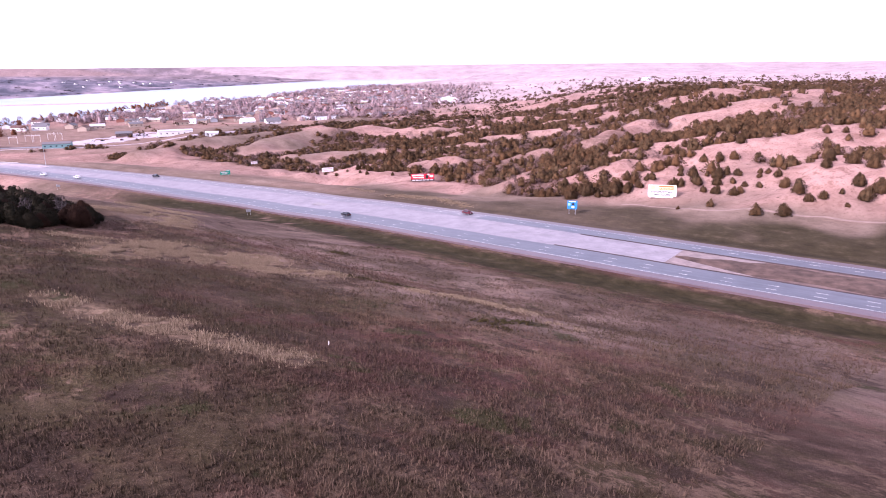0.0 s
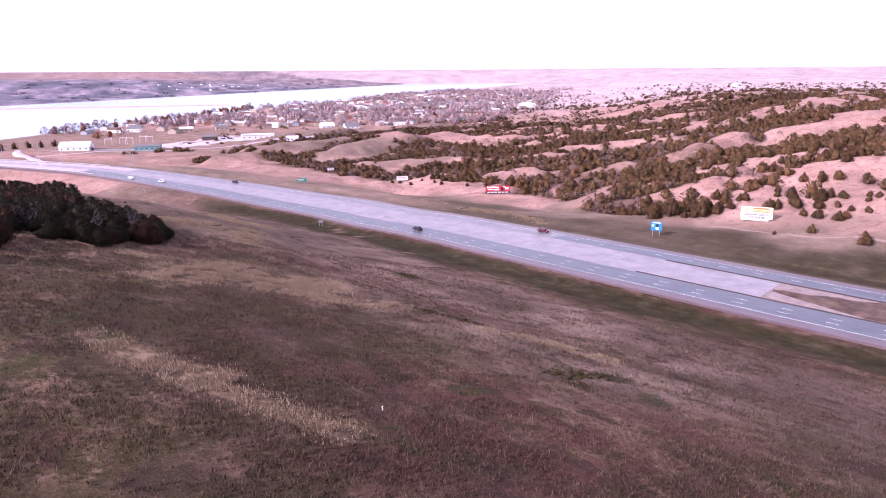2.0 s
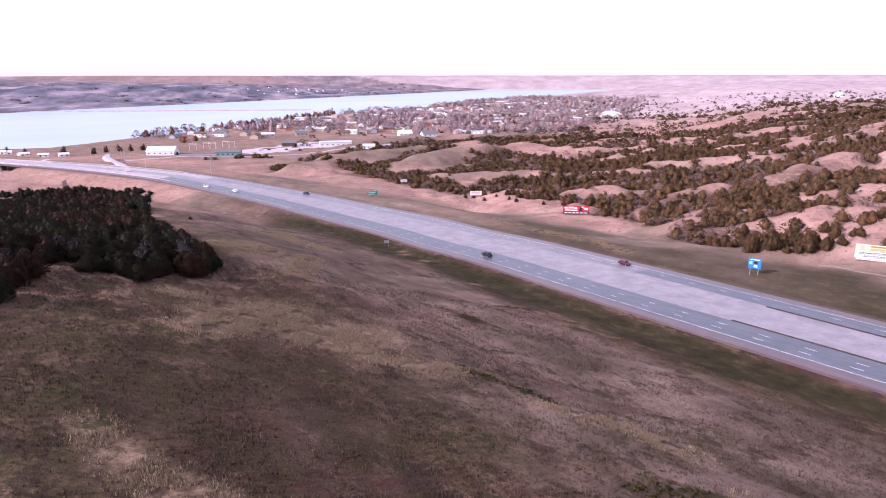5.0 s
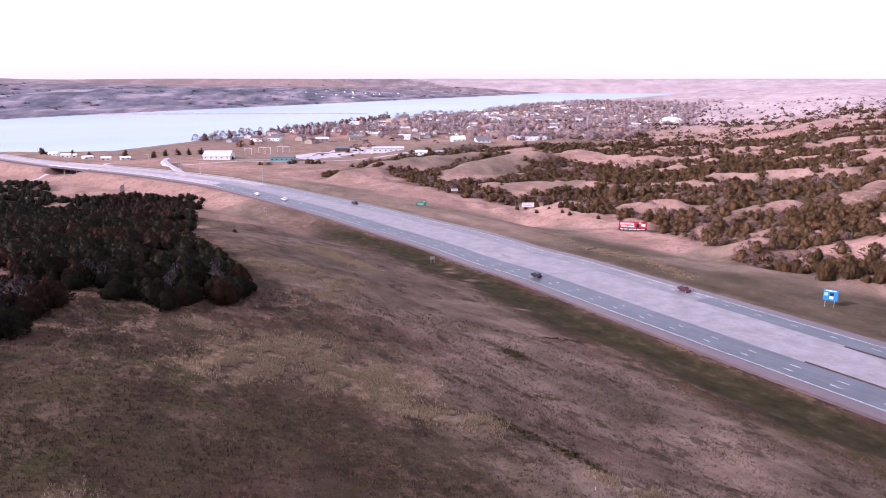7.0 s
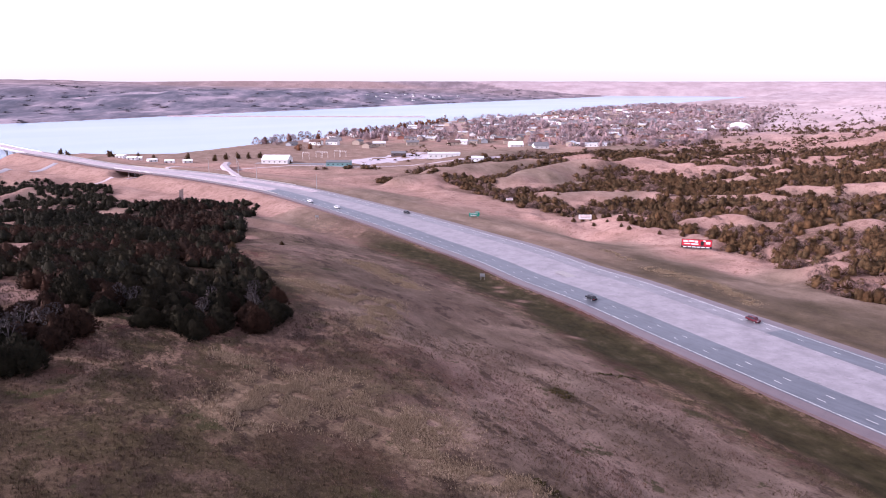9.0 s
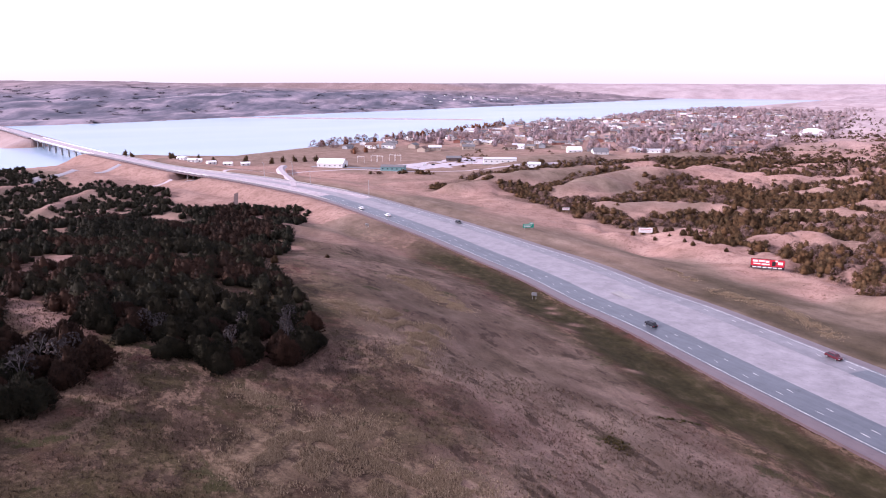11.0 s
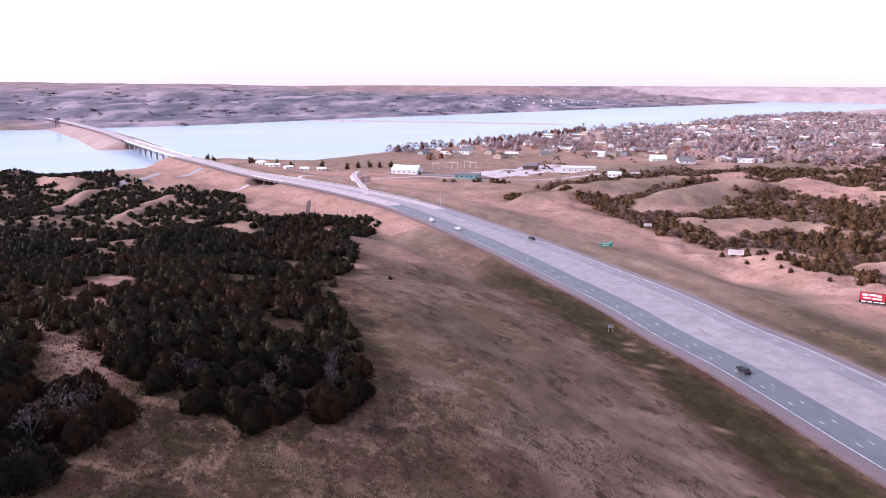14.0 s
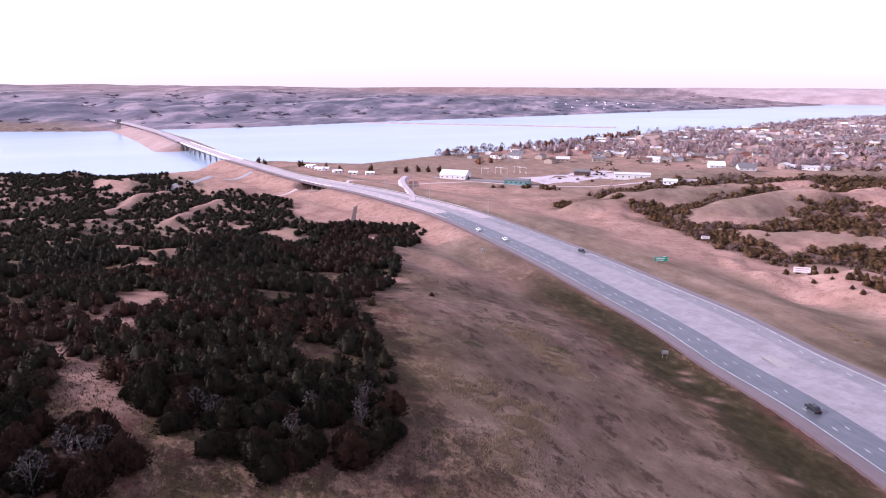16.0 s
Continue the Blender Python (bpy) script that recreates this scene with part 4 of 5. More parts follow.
def bare_tree(name, seed, h, leafy, bark):
    """A tree of trunk, limbs and fine twigs, built at its foot."""
    rng = random.Random(seed)
    top = new(name)
    bm = bmesh.new()
    rod(bm, (0, 0, -0.3), (0.1, 0.05, h * 0.45), 0.035 * h, 0.02 * h, 7)
    ends = []
    for k in range(7):
        a, z0 = k * 2.4 + rng.random(), h * rng.uniform(0.2, 0.45)
        e = (math.cos(a) * h * rng.uniform(0.2, 0.36), math.sin(a) * h * rng.uniform(0.2, 0.36), h * rng.uniform(0.65, 1.0))
        rod(bm, (0.05, 0.03, z0), e, 0.014 * h, 0.004 * h, 5)
        ends.append(e)
        for q in range(3):
            b = rng.random() * 6.28
            m = [z * rng.uniform(0.55, 0.9) for z in e[:2]] + [z0 + (e[2] - z0) * rng.uniform(0.5, 0.9)]
            rod(bm, m, (m[0] + math.cos(b) * h * 0.13, m[1] + math.sin(b) * h * 0.13, m[2] + h * rng.uniform(0.06, 0.2)), 0.006 * h, 0.002 * h, 4)
    part("trunk", bm, bark, top)
    vs, fs, out = crown(seed, h * 1.03, h * 0.4, 150, h * 0.06, 0.5, 0.3, per=2, core=False)
    ob = new("crown", tri_mesh("crown", vs, fs, leafy, out=out))
    ob.parent = top
    return top


def cedar(seed, h, r, foliage_mat, n=230):
    top = new("cedar_tree")
    bm = bmesh.new()
    rod(bm, (0, 0, -0.4), (0, 0, h * 0.35), 0.035 * h, 0.02 * h, 6)
    part("trunk", bm, M_BARK, top)
    vs, fs, out = thicket(seed, h, r, n, r * 0.15, 4 + seed % 4, shape=0.45 + 0.12 * (seed % 3), slim=0.26, up=0.9, lobes=3 + seed % 3)
    ob = new("crown", tri_mesh("crown", vs, fs, foliage_mat, out=out))
    ob.parent = top
    return top


def plant(model, x, y, scale, turn, sink=0.1, tall=1.0):
    m = Matrix.Translation((x, y, ground_z(x, y) - sink)) @ Matrix.Rotation(turn, 4, "Z") @ Matrix.Diagonal((scale, scale, scale * tall, 1))
    return copy_thing(model, m)


def drop(ob):
    for o in (*ob.children_recursive, ob):
        bpy.data.objects.remove(o)


pr = random.Random(5)
nr5 = np.random.RandomState(5)


def jitter_grid(x0, x1, y0, y1, step, seed):
    rng = np.random.RandomState(seed)
    X, Y = np.meshgrid(np.arange(x0, x1, step), np.arange(y0, y1, step))
    return np.stack([X.ravel(), Y.ravel()], 1) + rng.uniform(-0.5, 0.5, (X.size, 2)) * step


def inside(p, poly):
    """Which points lie in a polygon."""
    ok = np.zeros(len(p), bool)
    for (ax, ay), (bx, by) in zip(poly, poly[1:] + poly[:1]):
        cross = (ay > p[:, 1]) != (by > p[:, 1])
        ok ^= cross & (p[:, 0] < (bx - ax) * (p[:, 1] - ay) / (by - ay + 1e-9) + ax)
    return ok


# the dark grove on the camera's slope
GROVE = [(-134, 151), (-121, 149), (-110, 151), (-102, 151), (-98, 155), (-95, 161), (-94, 170), (-94, 179), (-102, 191), (-114, 203), (-133, 218), (-160, 234),
         (-170, 247), (-185, 272), (-197, 292), (-222, 322), (-250, 345), (-268, 374), (-282, 404), (-300, 428), (-350, 418), (-380, 330), (-330, 220), (-240, 105), (-178, 138), (-150, 151)]
CLUMP = [(-100, 108), (-103, 127), (-106, 136), (-114, 143), (-124, 142), (-131, 139), (-139, 141), (-146, 149), (-165, 152), (-185, 130), (-185, 95), (-106, 92)]
g = jitter_grid(-380, -80, 90, 430, 4.1, 3)
g = g[inside(g, CLUMP) | (inside(g, GROVE) & (vnoise(g[:, 0] / 22, g[:, 1] / 22) < 0.66))]
odd = nr5.rand(len(g))
OPEN_SLOPE = [(-148, 152), (-185, 138), (-250, 170), (-310, 225), (-300, 262), (-240, 232), (-215, 216), (-165, 182)]
keep = ~inside(g, OPEN_SLOPE) | (odd < 0.85)
g, odd = g[keep], odd[keep]
for k, (cx, cy, sx, sy) in enumerate(CLEARINGS):
    keep = ((g[:, 0] - cx) / sx) ** 2 + ((g[:, 1] - cy) / sy) ** 2 > 1 + 0.4 * vnoise(g[:, 0] / 6, g[:, 1] / 6)
    keep |= (odd < 0.10) & (k > 2)
    g, odd = g[keep], odd[keep]
order = np.argsort(np.hypot(g[:, 0] + 15, g[:, 1] - 95))
near_grove, far_grove = g[order[:190]], g[order[190:]]
models = [cedar(k, 4.5 + 0.5 * (k % 4), 3.0 + 0.4 * (k % 3), (M_CEDAR_SHADED, M_CEDAR_RUST, M_CEDAR_SHADED)[k % 3], 1500) for k in range(9)]
greys = [bare_tree("bare_tree", 40 + k, 6.5, M_GREY_TWIG, plain("grey_bark", (0.125, 0.11, 0.105), 0.9, 0.3, 3)) for k in range(3)]
for k, (x, y) in enumerate(near_grove):
    if k % 9 == 4:
        tagged(plant(greys[k % 3], x, y, pr.uniform(0.7, 1.0), pr.random() * 6.28), "grey leafless tree among dark cedars", "tree", "trees of the grove")
    else:
        tagged(plant(models[pr.randrange(9)], x, y, pr.uniform(0.5, 1.1) * (0.62 if x < -146 else 1), pr.random() * 6.28, tall=pr.uniform(0.65, 1.05)), "dark cedar tree in a dense hillside grove", "tree", "trees of the grove")

lite = [crown(70 + k, 1.0, 0.5, 130, 0.13, 0.6 + 0.12 * (k % 3), per=2, slim=0.28, up=0.8) for k in range(6)]
bushy = [thicket(90 + k, 1.0, 0.5, 160, 0.1, 3, shape=0.42, per=2, lobes=4, slim=0.3, up=0.7) for k in range(6)]
wispy = [crown(110 + k, 1.0, 0.5, 130, 0.12, 0.42, 0.12, per=2, core=False, slim=0.22, up=0.8) for k in range(5)]
mid_crowns = [crown(170 + k, 1.0, 0.5, 70, 0.19, 0.5 + 0.12 * (k % 3), per=1, lobes=4, slim=0.35, up=0.8) for k in range(6)]
far_crowns = [crown(180 + k, 1.0, 0.5, 18, 0.36, 0.45, per=1, core=False) for k in range(4)]
hg = nr5.uniform(0.55, 1.3, len(far_grove))
hg = np.where(inside(far_grove, OPEN_SLOPE), 0.8 * hg, hg)
rust = vnoise(far_grove[:, 0] / 30, far_grove[:, 1] / 30) + nr5.normal(0, 0.25, len(far_grove)) > 0.25
fine_crowns = [thicket(150 + k, 1.0, 0.5, 360, 0.08, 4, shape=0.5 + 0.1 * (k % 3), per=2, lobes=3 + k % 3, slim=0.3, up=0.9) for k in range(8)]
close = np.arange(len(far_grove)) < 900
for mk, mt, kinds, words in ((~rust & close, M_CEDAR_SHADED, fine_crowns, "dark cedars of the near hillside grove"), (rust & close, M_CEDAR_RUST, fine_crowns, "rusty brown cedars of the near hillside grove"),
                             (~rust & ~close, M_CEDAR_SHADED, bushy, "dark cedars covering the slope towards the river"), (rust & ~close, M_CEDAR_RUST, bushy, "rusty brown cedars and brush among darker trees")):
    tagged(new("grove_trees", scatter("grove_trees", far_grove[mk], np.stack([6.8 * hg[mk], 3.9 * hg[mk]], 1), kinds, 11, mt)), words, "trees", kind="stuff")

# cedars in the gullies towards the river
lc = jitter_grid(-900, -300, 180, 500, 4.8, 61)
lmn = mound_noise(lc[:, 0] + 300, lc[:, 1])
lp = 0.62 + 0.9 * sm((0.35 - lmn) / 0.9) + 0.5 * vnoise(lc[:, 0] / 90, lc[:, 1] / 60)
lu, _, _ = road_frame(lc[:, 0].copy(), lc[:, 1].copy())
lp *= sm((-lu - 75) / 40) * (lc[:, 0] > east_shore(lc[:, 1]) + 8)
for mx, my, mh, sx, sy in MOUNDS:
    lp *= 1 - 0.97 * np.exp(-((lc[:, 0] - mx) / sx) ** 2 - ((lc[:, 1] - my + 3) / sy) ** 2)
for poly in ([(-470, 328), (-432, 337), (-480, 384), (-512, 382)], [(-580, 434), (-540, 416), (-515, 425), (-535, 478), (-560, 462)], [(-478, 412), (-540, 488), (-454, 452), (-390, 386), (-380, 350), (-440, 372)],
             [(-760, 415), (-815, 472), (-700, 470), (-590, 345), (-600, 330)], [(-317, 388), (-351, 446), (-330, 454), (-290, 438), (-292, 428), (-300, 390)]):
    lp = np.where(inside(lc, poly), np.maximum(lp, 0.97), lp)
lp *= 1 - 0.98 * np.minimum(1, 1.15 * np.maximum(band(lc[:, 0], lc[:, 1], RIDGES), band(lc[:, 0], lc[:, 1], MEADOWS)))
lc = lc[(nr5.rand(len(lc)) < lp) & ~inside(lc, GROVE) & ~inside(lc, CLUMP)]
lh = nr5.uniform(0.5, 1.05, len(lc))
tagged(new("gully_cedars", scatter("gully_cedars", lc, np.stack([7.6 * lh, 4.0 * lh], 1), bushy, 16, M_CEDAR_SHADED)),
       "dark cedars in gullies above the river", "trees", kind="stuff")

# bushes standing alone beside the highway and on the mounds
breaks_models = [cedar(20 + k, 5.2 + 0.4 * (k % 3), 2.9 + 0.4 * (k % 3), M_CEDAR, 800) for k in range(5)]
ROADSIDE = [(122, 260, 1.15), (131, 256, 1.15), (143, 261, 0.75), (148, 260, 0.85), (155, 260, 0.5), (111, 277, 0.8), (142, 267, 1.3), (141, 277, 0.9), (144, 290, 0.9), (136, 334, 1.1), (131, 341, 1), (152, 326, 1.1), (143, 333, 0.9), (109, 309, 1),
            (122, 403, 0.9), (132, 391, 1), (178, 383, 1), (195, 348, 0.9), (203, 345, 0.8), (111, 334, 1.1), (92, 337, 1.2), (79, 311, 1.2), (68, 316, 1.3), (62, 345, 1.3), (45, 353, 1.2), (116, 406, 0.7), (135, 382, 0.9), (156, 428, 1.1), (157, 383, 1.1), (153, 350, 1), (176, 275, 1.5), (167, 257, 1.4), (162, 255, 1.2), (163, 263, 1.3)]
MOUND_TOPS = [(171, 282, 1.2), (159, 281, 1.1), (99, 281, 0.35), (153, 252, 0.4), (-57, 461, 0.55), (-52, 456, 0.55), (-50, 479, 0.605), (-45, 462, 0.66), (-41, 459, 0.66), (-34, 448, 0.55), (-22, 452, 0.66), (-69, 483, 0.44), (-77, 525, 0.55), (-76, 477, 0.495), (-75, 544, 0.66), (-60, 490, 0.55), (-171, 285, 0.44), (-198, 289, 0.44), (-164, 246, 0.55)]
for k, (x, y, s) in enumerate(ROADSIDE + MOUND_TOPS):
    tagged(plant(breaks_models[k % 5], x, y, 0.8 * s, pr.random() * 6.28), "rounded brown-green cedar on a dry slope", "tree", "cedars beside the highway")

# small bushes strewn over the foot of the hills
bush_rng = random.Random(77)
for k in range(34):
    f = bush_rng.random()
    x, y = -92 + 72 * f + bush_rng.uniform(-5, 5), 506 - 52 * f + bush_rng.uniform(-4, 14)
    tagged(plant(breaks_models[k % 5], x, y, bush_rng.uniform(0.32, 0.66), bush_rng.random() * 6.28), "small dark cedar bush on pale dry grass", "bush", "bushes at the foot of the hills")

# the breaks beyond the highway
c = np.vstack([jitter_grid(-420, 560, 290, 720, 4.6, 21), jitter_grid(-420, 760, 720, 1000, 6.0, 24), jitter_grid(-330, 1000, 1000, 1500, 8.5, 22), jitter_grid(-100, 1500, 1500, 2600, 15, 23)])
u, zr, xr = road_frame(c[:, 0].copy(), c[:, 1].copy())
mn = mound_noise(c[:, 0], c[:, 1])
# woods lie in streaks along the folds, with bare crests between
streak = vnoise((c[:, 0] + 0.4 * c[:, 1]) / 85, (c[:, 1] - 0.4 * c[:, 0]) / 30) + 0.5 * vnoise(c[:, 0] / 24, c[:, 1] / 15)
p = sm((0.98 - 0.75 * mn - 0.75 * streak + 0.4 * vnoise(c[:, 0] / 150, c[:, 1] / 110)) / 0.7) * 0.9 + 0.04
EDGE_X, EDGE_Y = [-420, -330, -250, -155, -86, -34, -12, 14, 40, 64, 90, 112, 200], [900, 715, 650, 562, 508, 468, 440, 398, 350, 322, 304, 285, 240]
edge = np.interp(c[:, 0], EDGE_X, EDGE_Y)
p *= sm((c[:, 1] - edge) / 14)
p *= np.interp(c[:, 1], [420, 900, 1150, 1700, 2600], [1.0, 1.0, 0.5, 0.2, 0.1])
p = np.where((c[:, 0] > 78) & (c[:, 1] < 400), p * np.interp(c[:, 1] + 0.25 * (c[:, 0] - 100), [280, 320, 360, 400], [0.2, 0.42, 0.6, 1.0]), p)
# open grass round the swells by the town
tame = sm((-40 - c[:, 0] - 0.25 * (c[:, 1] - 600)) / 70)
p *= 1 - 0.97 * tame
p *= 1 - np.clip(0.30 * band(c[:, 0], c[:, 1], SWELLS), 0, 0.985)
p *= 1 - np.clip(0.21 * np.maximum(band(c[:, 0], c[:, 1], CRESTS), band(c[:, 0], c[:, 1], FAR_CRESTS)), 0, 0.96)
wooded = np.maximum(band(c[:, 0], c[:, 1], DRAINS), band(c[:, 0], c[:, 1], GULLIES))
p = np.maximum(p, 1.15 * sm((wooded - 0.2 + 0.2 * vnoise(c[:, 0] / 11, c[:, 1] / 11)) / 0.35) * (c[:, 1] > edge - 12) * (1 - np.clip(0.15 * np.maximum(band(c[:, 0], c[:, 1], CRESTS), band(c[:, 0], c[:, 1], FAR_CRESTS)), 0, 0.97)))
for bx, by, br in ((-296, 615, 9), (-400, 672, 7), (-376, 683, 8), (-352, 692, 9)):
    p = np.maximum(p, 0.9 * ((c[:, 0] - bx) ** 2 + (c[:, 1] - by) ** 2 < br**2))
c = c[(nr5.rand(len(c)) < p) & (u > 0)]
h = 0.4 + 0.8 * nr5.rand(len(c)) ** 1.2
order = np.argsort(np.hypot(c[:, 0] - 40, c[:, 1] - 60))
near, rest, hr = c[order[:80]], c[order[80:]], h[order[80:]]
for k, (x, y) in enumerate(near):
    tagged(plant(breaks_models[(k * 3) % 5], x, y, pr.uniform(0.4, 1.0), pr.random() * 6.28), "brown-green cedar in a gully of dry hills", "tree", "cedars on the near hills")
grey = (vnoise(rest[:, 0] / 45 + 2, rest[:, 1] / 30) > 0.12) & (nr5.rand(len(rest)) < 0.42) & (rest[:, 1] < 900)
tagged(new("leafless_brush", scatter("leafless_brush", rest[grey], np.stack([6.5 * hr[grey], 4.2 * hr[grey]], 1), wispy, 27, foliage("pinkish_twigs", (0.10, 0.066, 0.060), (0.25, 0.175, 0.155)))), "pinkish grey leafless brush between the cedars", "brush", kind="stuff")
rest, hr = rest[~grey], hr[~grey]
dist = np.hypot(rest[:, 0] + 5, rest[:, 1] - 50)
for mk, kinds, words in ((dist < 470, lite + bushy[:3], "brown-green cedars scattered over near dry hills"), ((dist >= 470) & (dist < 850), mid_crowns, "brown-green cedars scattered over dry hills"), (dist >= 850, far_crowns, "brown-green cedars on distant dry hills")):
    tagged(new("hill_cedars", scatter("hill_cedars", rest[mk], np.stack([8.4 * hr[mk], np.where(rest[mk, 0] < -60, 4.0, 5.4) * hr[mk]], 1), kinds, 12, M_CEDAR)), words, "trees", kind="stuff")
for mdl in models + greys + breaks_models:
    drop(mdl)

# scrub in the folds of the far bluffs, its colour blue-grey with haze
tiny = [crown(130 + k, 1.0, 0.5, 14, 0.4, 0.45, per=1, core=False) for k in range(4)]
bc = np.stack([nr5.uniform(-3200, -700, 30000), nr5.uniform(250, 4200, 30000)], 1)
dw = west_shore(bc[:, 1]) - bc[:, 0]
bp = sm((dw - 15) / 30) * sm((1300 - dw) / 600) * sm((vnoise(bc[:, 0] / 120, bc[:, 1] / 120) + 0.7 * vnoise(bc[:, 0] / 45, bc[:, 1] / 45) - 0.1) / 0.5)
bp = np.maximum(bp, 0.8 * ((dw > 5) & (dw < 40)))
hollow = sum(terrain(bc[:, 0] + dx, bc[:, 1] + dy) for dx, dy in ((60, 0), (-60, 0), (0, 60), (0, -60))) / 4 - terrain(bc[:, 0].copy(), bc[:, 1].copy())
bp = np.maximum(0.35 * bp, sm((dw - 40) / 60) * sm((1900 - dw) / 600) * sm((hollow - 0.8) / 2.5))
bc = bc[nr5.rand(len(bc)) < bp][:450]
bh = nr5.uniform(0.6, 1.3, len(bc))
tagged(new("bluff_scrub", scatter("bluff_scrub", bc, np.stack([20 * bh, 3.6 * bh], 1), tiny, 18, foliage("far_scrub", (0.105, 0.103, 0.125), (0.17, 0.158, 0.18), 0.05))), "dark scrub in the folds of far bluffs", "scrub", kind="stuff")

# ---- the town on the flat by the river ----
tc = jitter_grid(-660, 250, 880, 2700, 15, 31)
keep = (tc[:, 0] > east_shore(tc[:, 1]) + 8) & (tc[:, 0] < -60 + 0.13 * (tc[:, 1] - 900) + 60 * vnoise(tc[:, 1] / 90, tc[:, 1] / 70))
keep &= (nr5.rand(len(tc)) < 0.36 + 0.5 * vnoise(tc[:, 0] / 80, tc[:, 1] / 80)) & ((tc[:, 1] > 1000) | (tc[:, 0] < east_shore(tc[:, 1]) + 60))
tc = tc[keep]
th = nr5.uniform(0.6, 1.2, len(tc))
tagged(new("town_trees", scatter("town_trees", tc, np.stack([13 * th, 10.5 * th], 1), wispy + bushy[:2], 13, M_TWIG)), "leafless brown trees between the houses", "trees", kind="stuff")
sc = np.array([(east_shore(y) + 12 + nr5.uniform(0, 14), y + nr5.uniform(-4, 4)) for y in np.arange(880, 1500, 8)] + [(-537, 828), (-535, 850), (-546, 842), (-528, 862)])
tagged(new("shore_trees", scatter("shore_trees", sc, np.stack([nr5.uniform(8, 13, len(sc)), nr5.uniform(6, 14, len(sc))], 1), bushy + wispy, 14, M_RUSSET)), "russet and brown trees along the river bank", "trees", kind="stuff")


def house(w, d, h, rise, wall, roof, windows=2):
    """A gabled house at the origin, long side along x."""
    top = new("house")
    bm = bmesh.new()
    box(bm, (w, d, h), (0, 0, h / 2 - 0.3))
    for sx in (-1, 1):
        vs = [bm.verts.new(v) for v in ((sx * w / 2, -d / 2, h - 0.3), (sx * w / 2, d / 2, h - 0.3), (sx * w / 2, 0, h + rise - 0.3))]
        bm.faces.new(vs)
    part("wall", bm, wall, top)
    bm = bmesh.new()
    slope = math.atan2(rise, d / 2)
    ln = math.hypot(rise, d / 2) + 0.5
    for sy in (-1, 1):
        box(bm, (w + 0.9, ln, 0.22), (0, sy * (d / 4 + 0.1), h - 0.3 + rise / 2), tilt=Matrix.Rotation(-sy * slope, 4, "X"))
    part("roof", bm, roof, top)
    for k in range(windows):
        bm = bmesh.new()
        box(bm, (1.5, 0.12, 1.2), ((k + 0.5) * w / windows - w / 2, -d / 2 - 0.03, h * 0.5))
        part("window", bm, M_WINDOW, top)
    return top


WALLS, ROOFS = [M_WHITE, M_TAN_WALL, M_TAN_WALL, M_GREY_WALL, M_BRICK], [M_GREY_ROOF, M_BROWN_ROOF, M_PALE_ROOF, M_GREY_ROOF]
WORDS = {M_WHITE: "white", M_TAN_WALL: "tan", M_GREY_WALL: "grey", M_BRICK: "red brick"}
types = []
for k in range(10):
    wl = WALLS[k % 5]
    types.append((house(pr.uniform(13, 20), pr.uniform(9, 12), pr.uniform(3.5, 5.5), pr.uniform(1.6, 2.8), wl, ROOFS[k % 4]), wl))
hc = jitter_grid(-640, 200, 905, 2300, 44, 41)
hc = hc[(hc[:, 0] > east_shore(hc[:, 1]) + 22) & (hc[:, 0] < -90 + 0.13 * (hc[:, 1] - 900)) & ((hc[:, 1] > 1010) | (hc[:, 0] < east_shore(hc[:, 1]) + 80))]
for k, (x, y) in enumerate(hc):
    t, wl = types[pr.randrange(10)]
    tagged(copy_thing(t, Matrix.Translation((x, y, ground_z(x, y))) @ Matrix.Rotation(radians(pr.choice((0, 90, 20, 110))), 4, "Z")),
           f"small {WORDS[wl]} house with a gabled roof", "house", "houses of the town")
for t, _ in types:
    drop(t)


MARINA = [(-640, 628, 10), (-628, 640, 40), (-612, 618, 20), (-600, 634, 70), (-590, 650, 30), (-655, 645, 0), (-575, 662, 50)]
tagged(new("bank_trees", scatter("bank_trees", np.array([(-668, 640), (-650, 662), (-618, 655), (-585, 672), (-560, 690), (-640, 612), (-700, 600), (-706, 612), (-555, 705), (-600, 690), (-536, 722), (-528, 734), (-548, 716), (-474, 694), (-468, 698), (-462, 702)], float), np.r_[np.full((13, 2), 8.0), np.full((3, 2), 4.0)], bushy, 19, M_CEDAR)), "dark round trees on the river bank", "trees", kind="stuff")


def stand(ob, x, y, turn=0.0, dz=0.0):
    ob.matrix_basis = Matrix.Translation((x, y, ground_z(x, y) + dz)) @ Matrix.Rotation(radians(turn), 4, "Z")
    return ob


for x, y in ((-1466, 2695), (-1395, 2648), (-1472, 2892), (-1344, 2734), (-1442, 3022), (-1393, 3007), (-1366, 2956), (-1346, 3041), (-1297, 3024), (-1289, 3078), (-1284, 3301), (-1250, 2700), (-1320, 2560)):
    stand(tagged(house(12, 8, 3.6, 1.8, M_WHITE, M_GREY_ROOF, 2), "white house on the far river bank", "house", "houses on the far bank"), x, y, 70)
for x, y, a in MARINA:
    stand(tagged(house(10, 6.5, 2.8, 1.5, M_WHITE, M_WHITE, 2), "white lakeside cabin with a pale roof", "house", "cabins on the river bank"), x, y, a)


for k, (x, y) in enumerate(((-541, 920), (-473, 902), (-466, 924), (-459, 1014), (-453, 1040), (-375, 985), (-371, 1006), (-510, 940), (-430, 960), (-560, 905))):
    stand(tagged(house(18, 11, 5, 2.6, WALLS[k % 3], ROOFS[k % 4], 3), f"large {WORDS[WALLS[k % 3]]} house near the river bank", "house", "houses of the town"), x, y, (10, 100, 30)[k % 3])


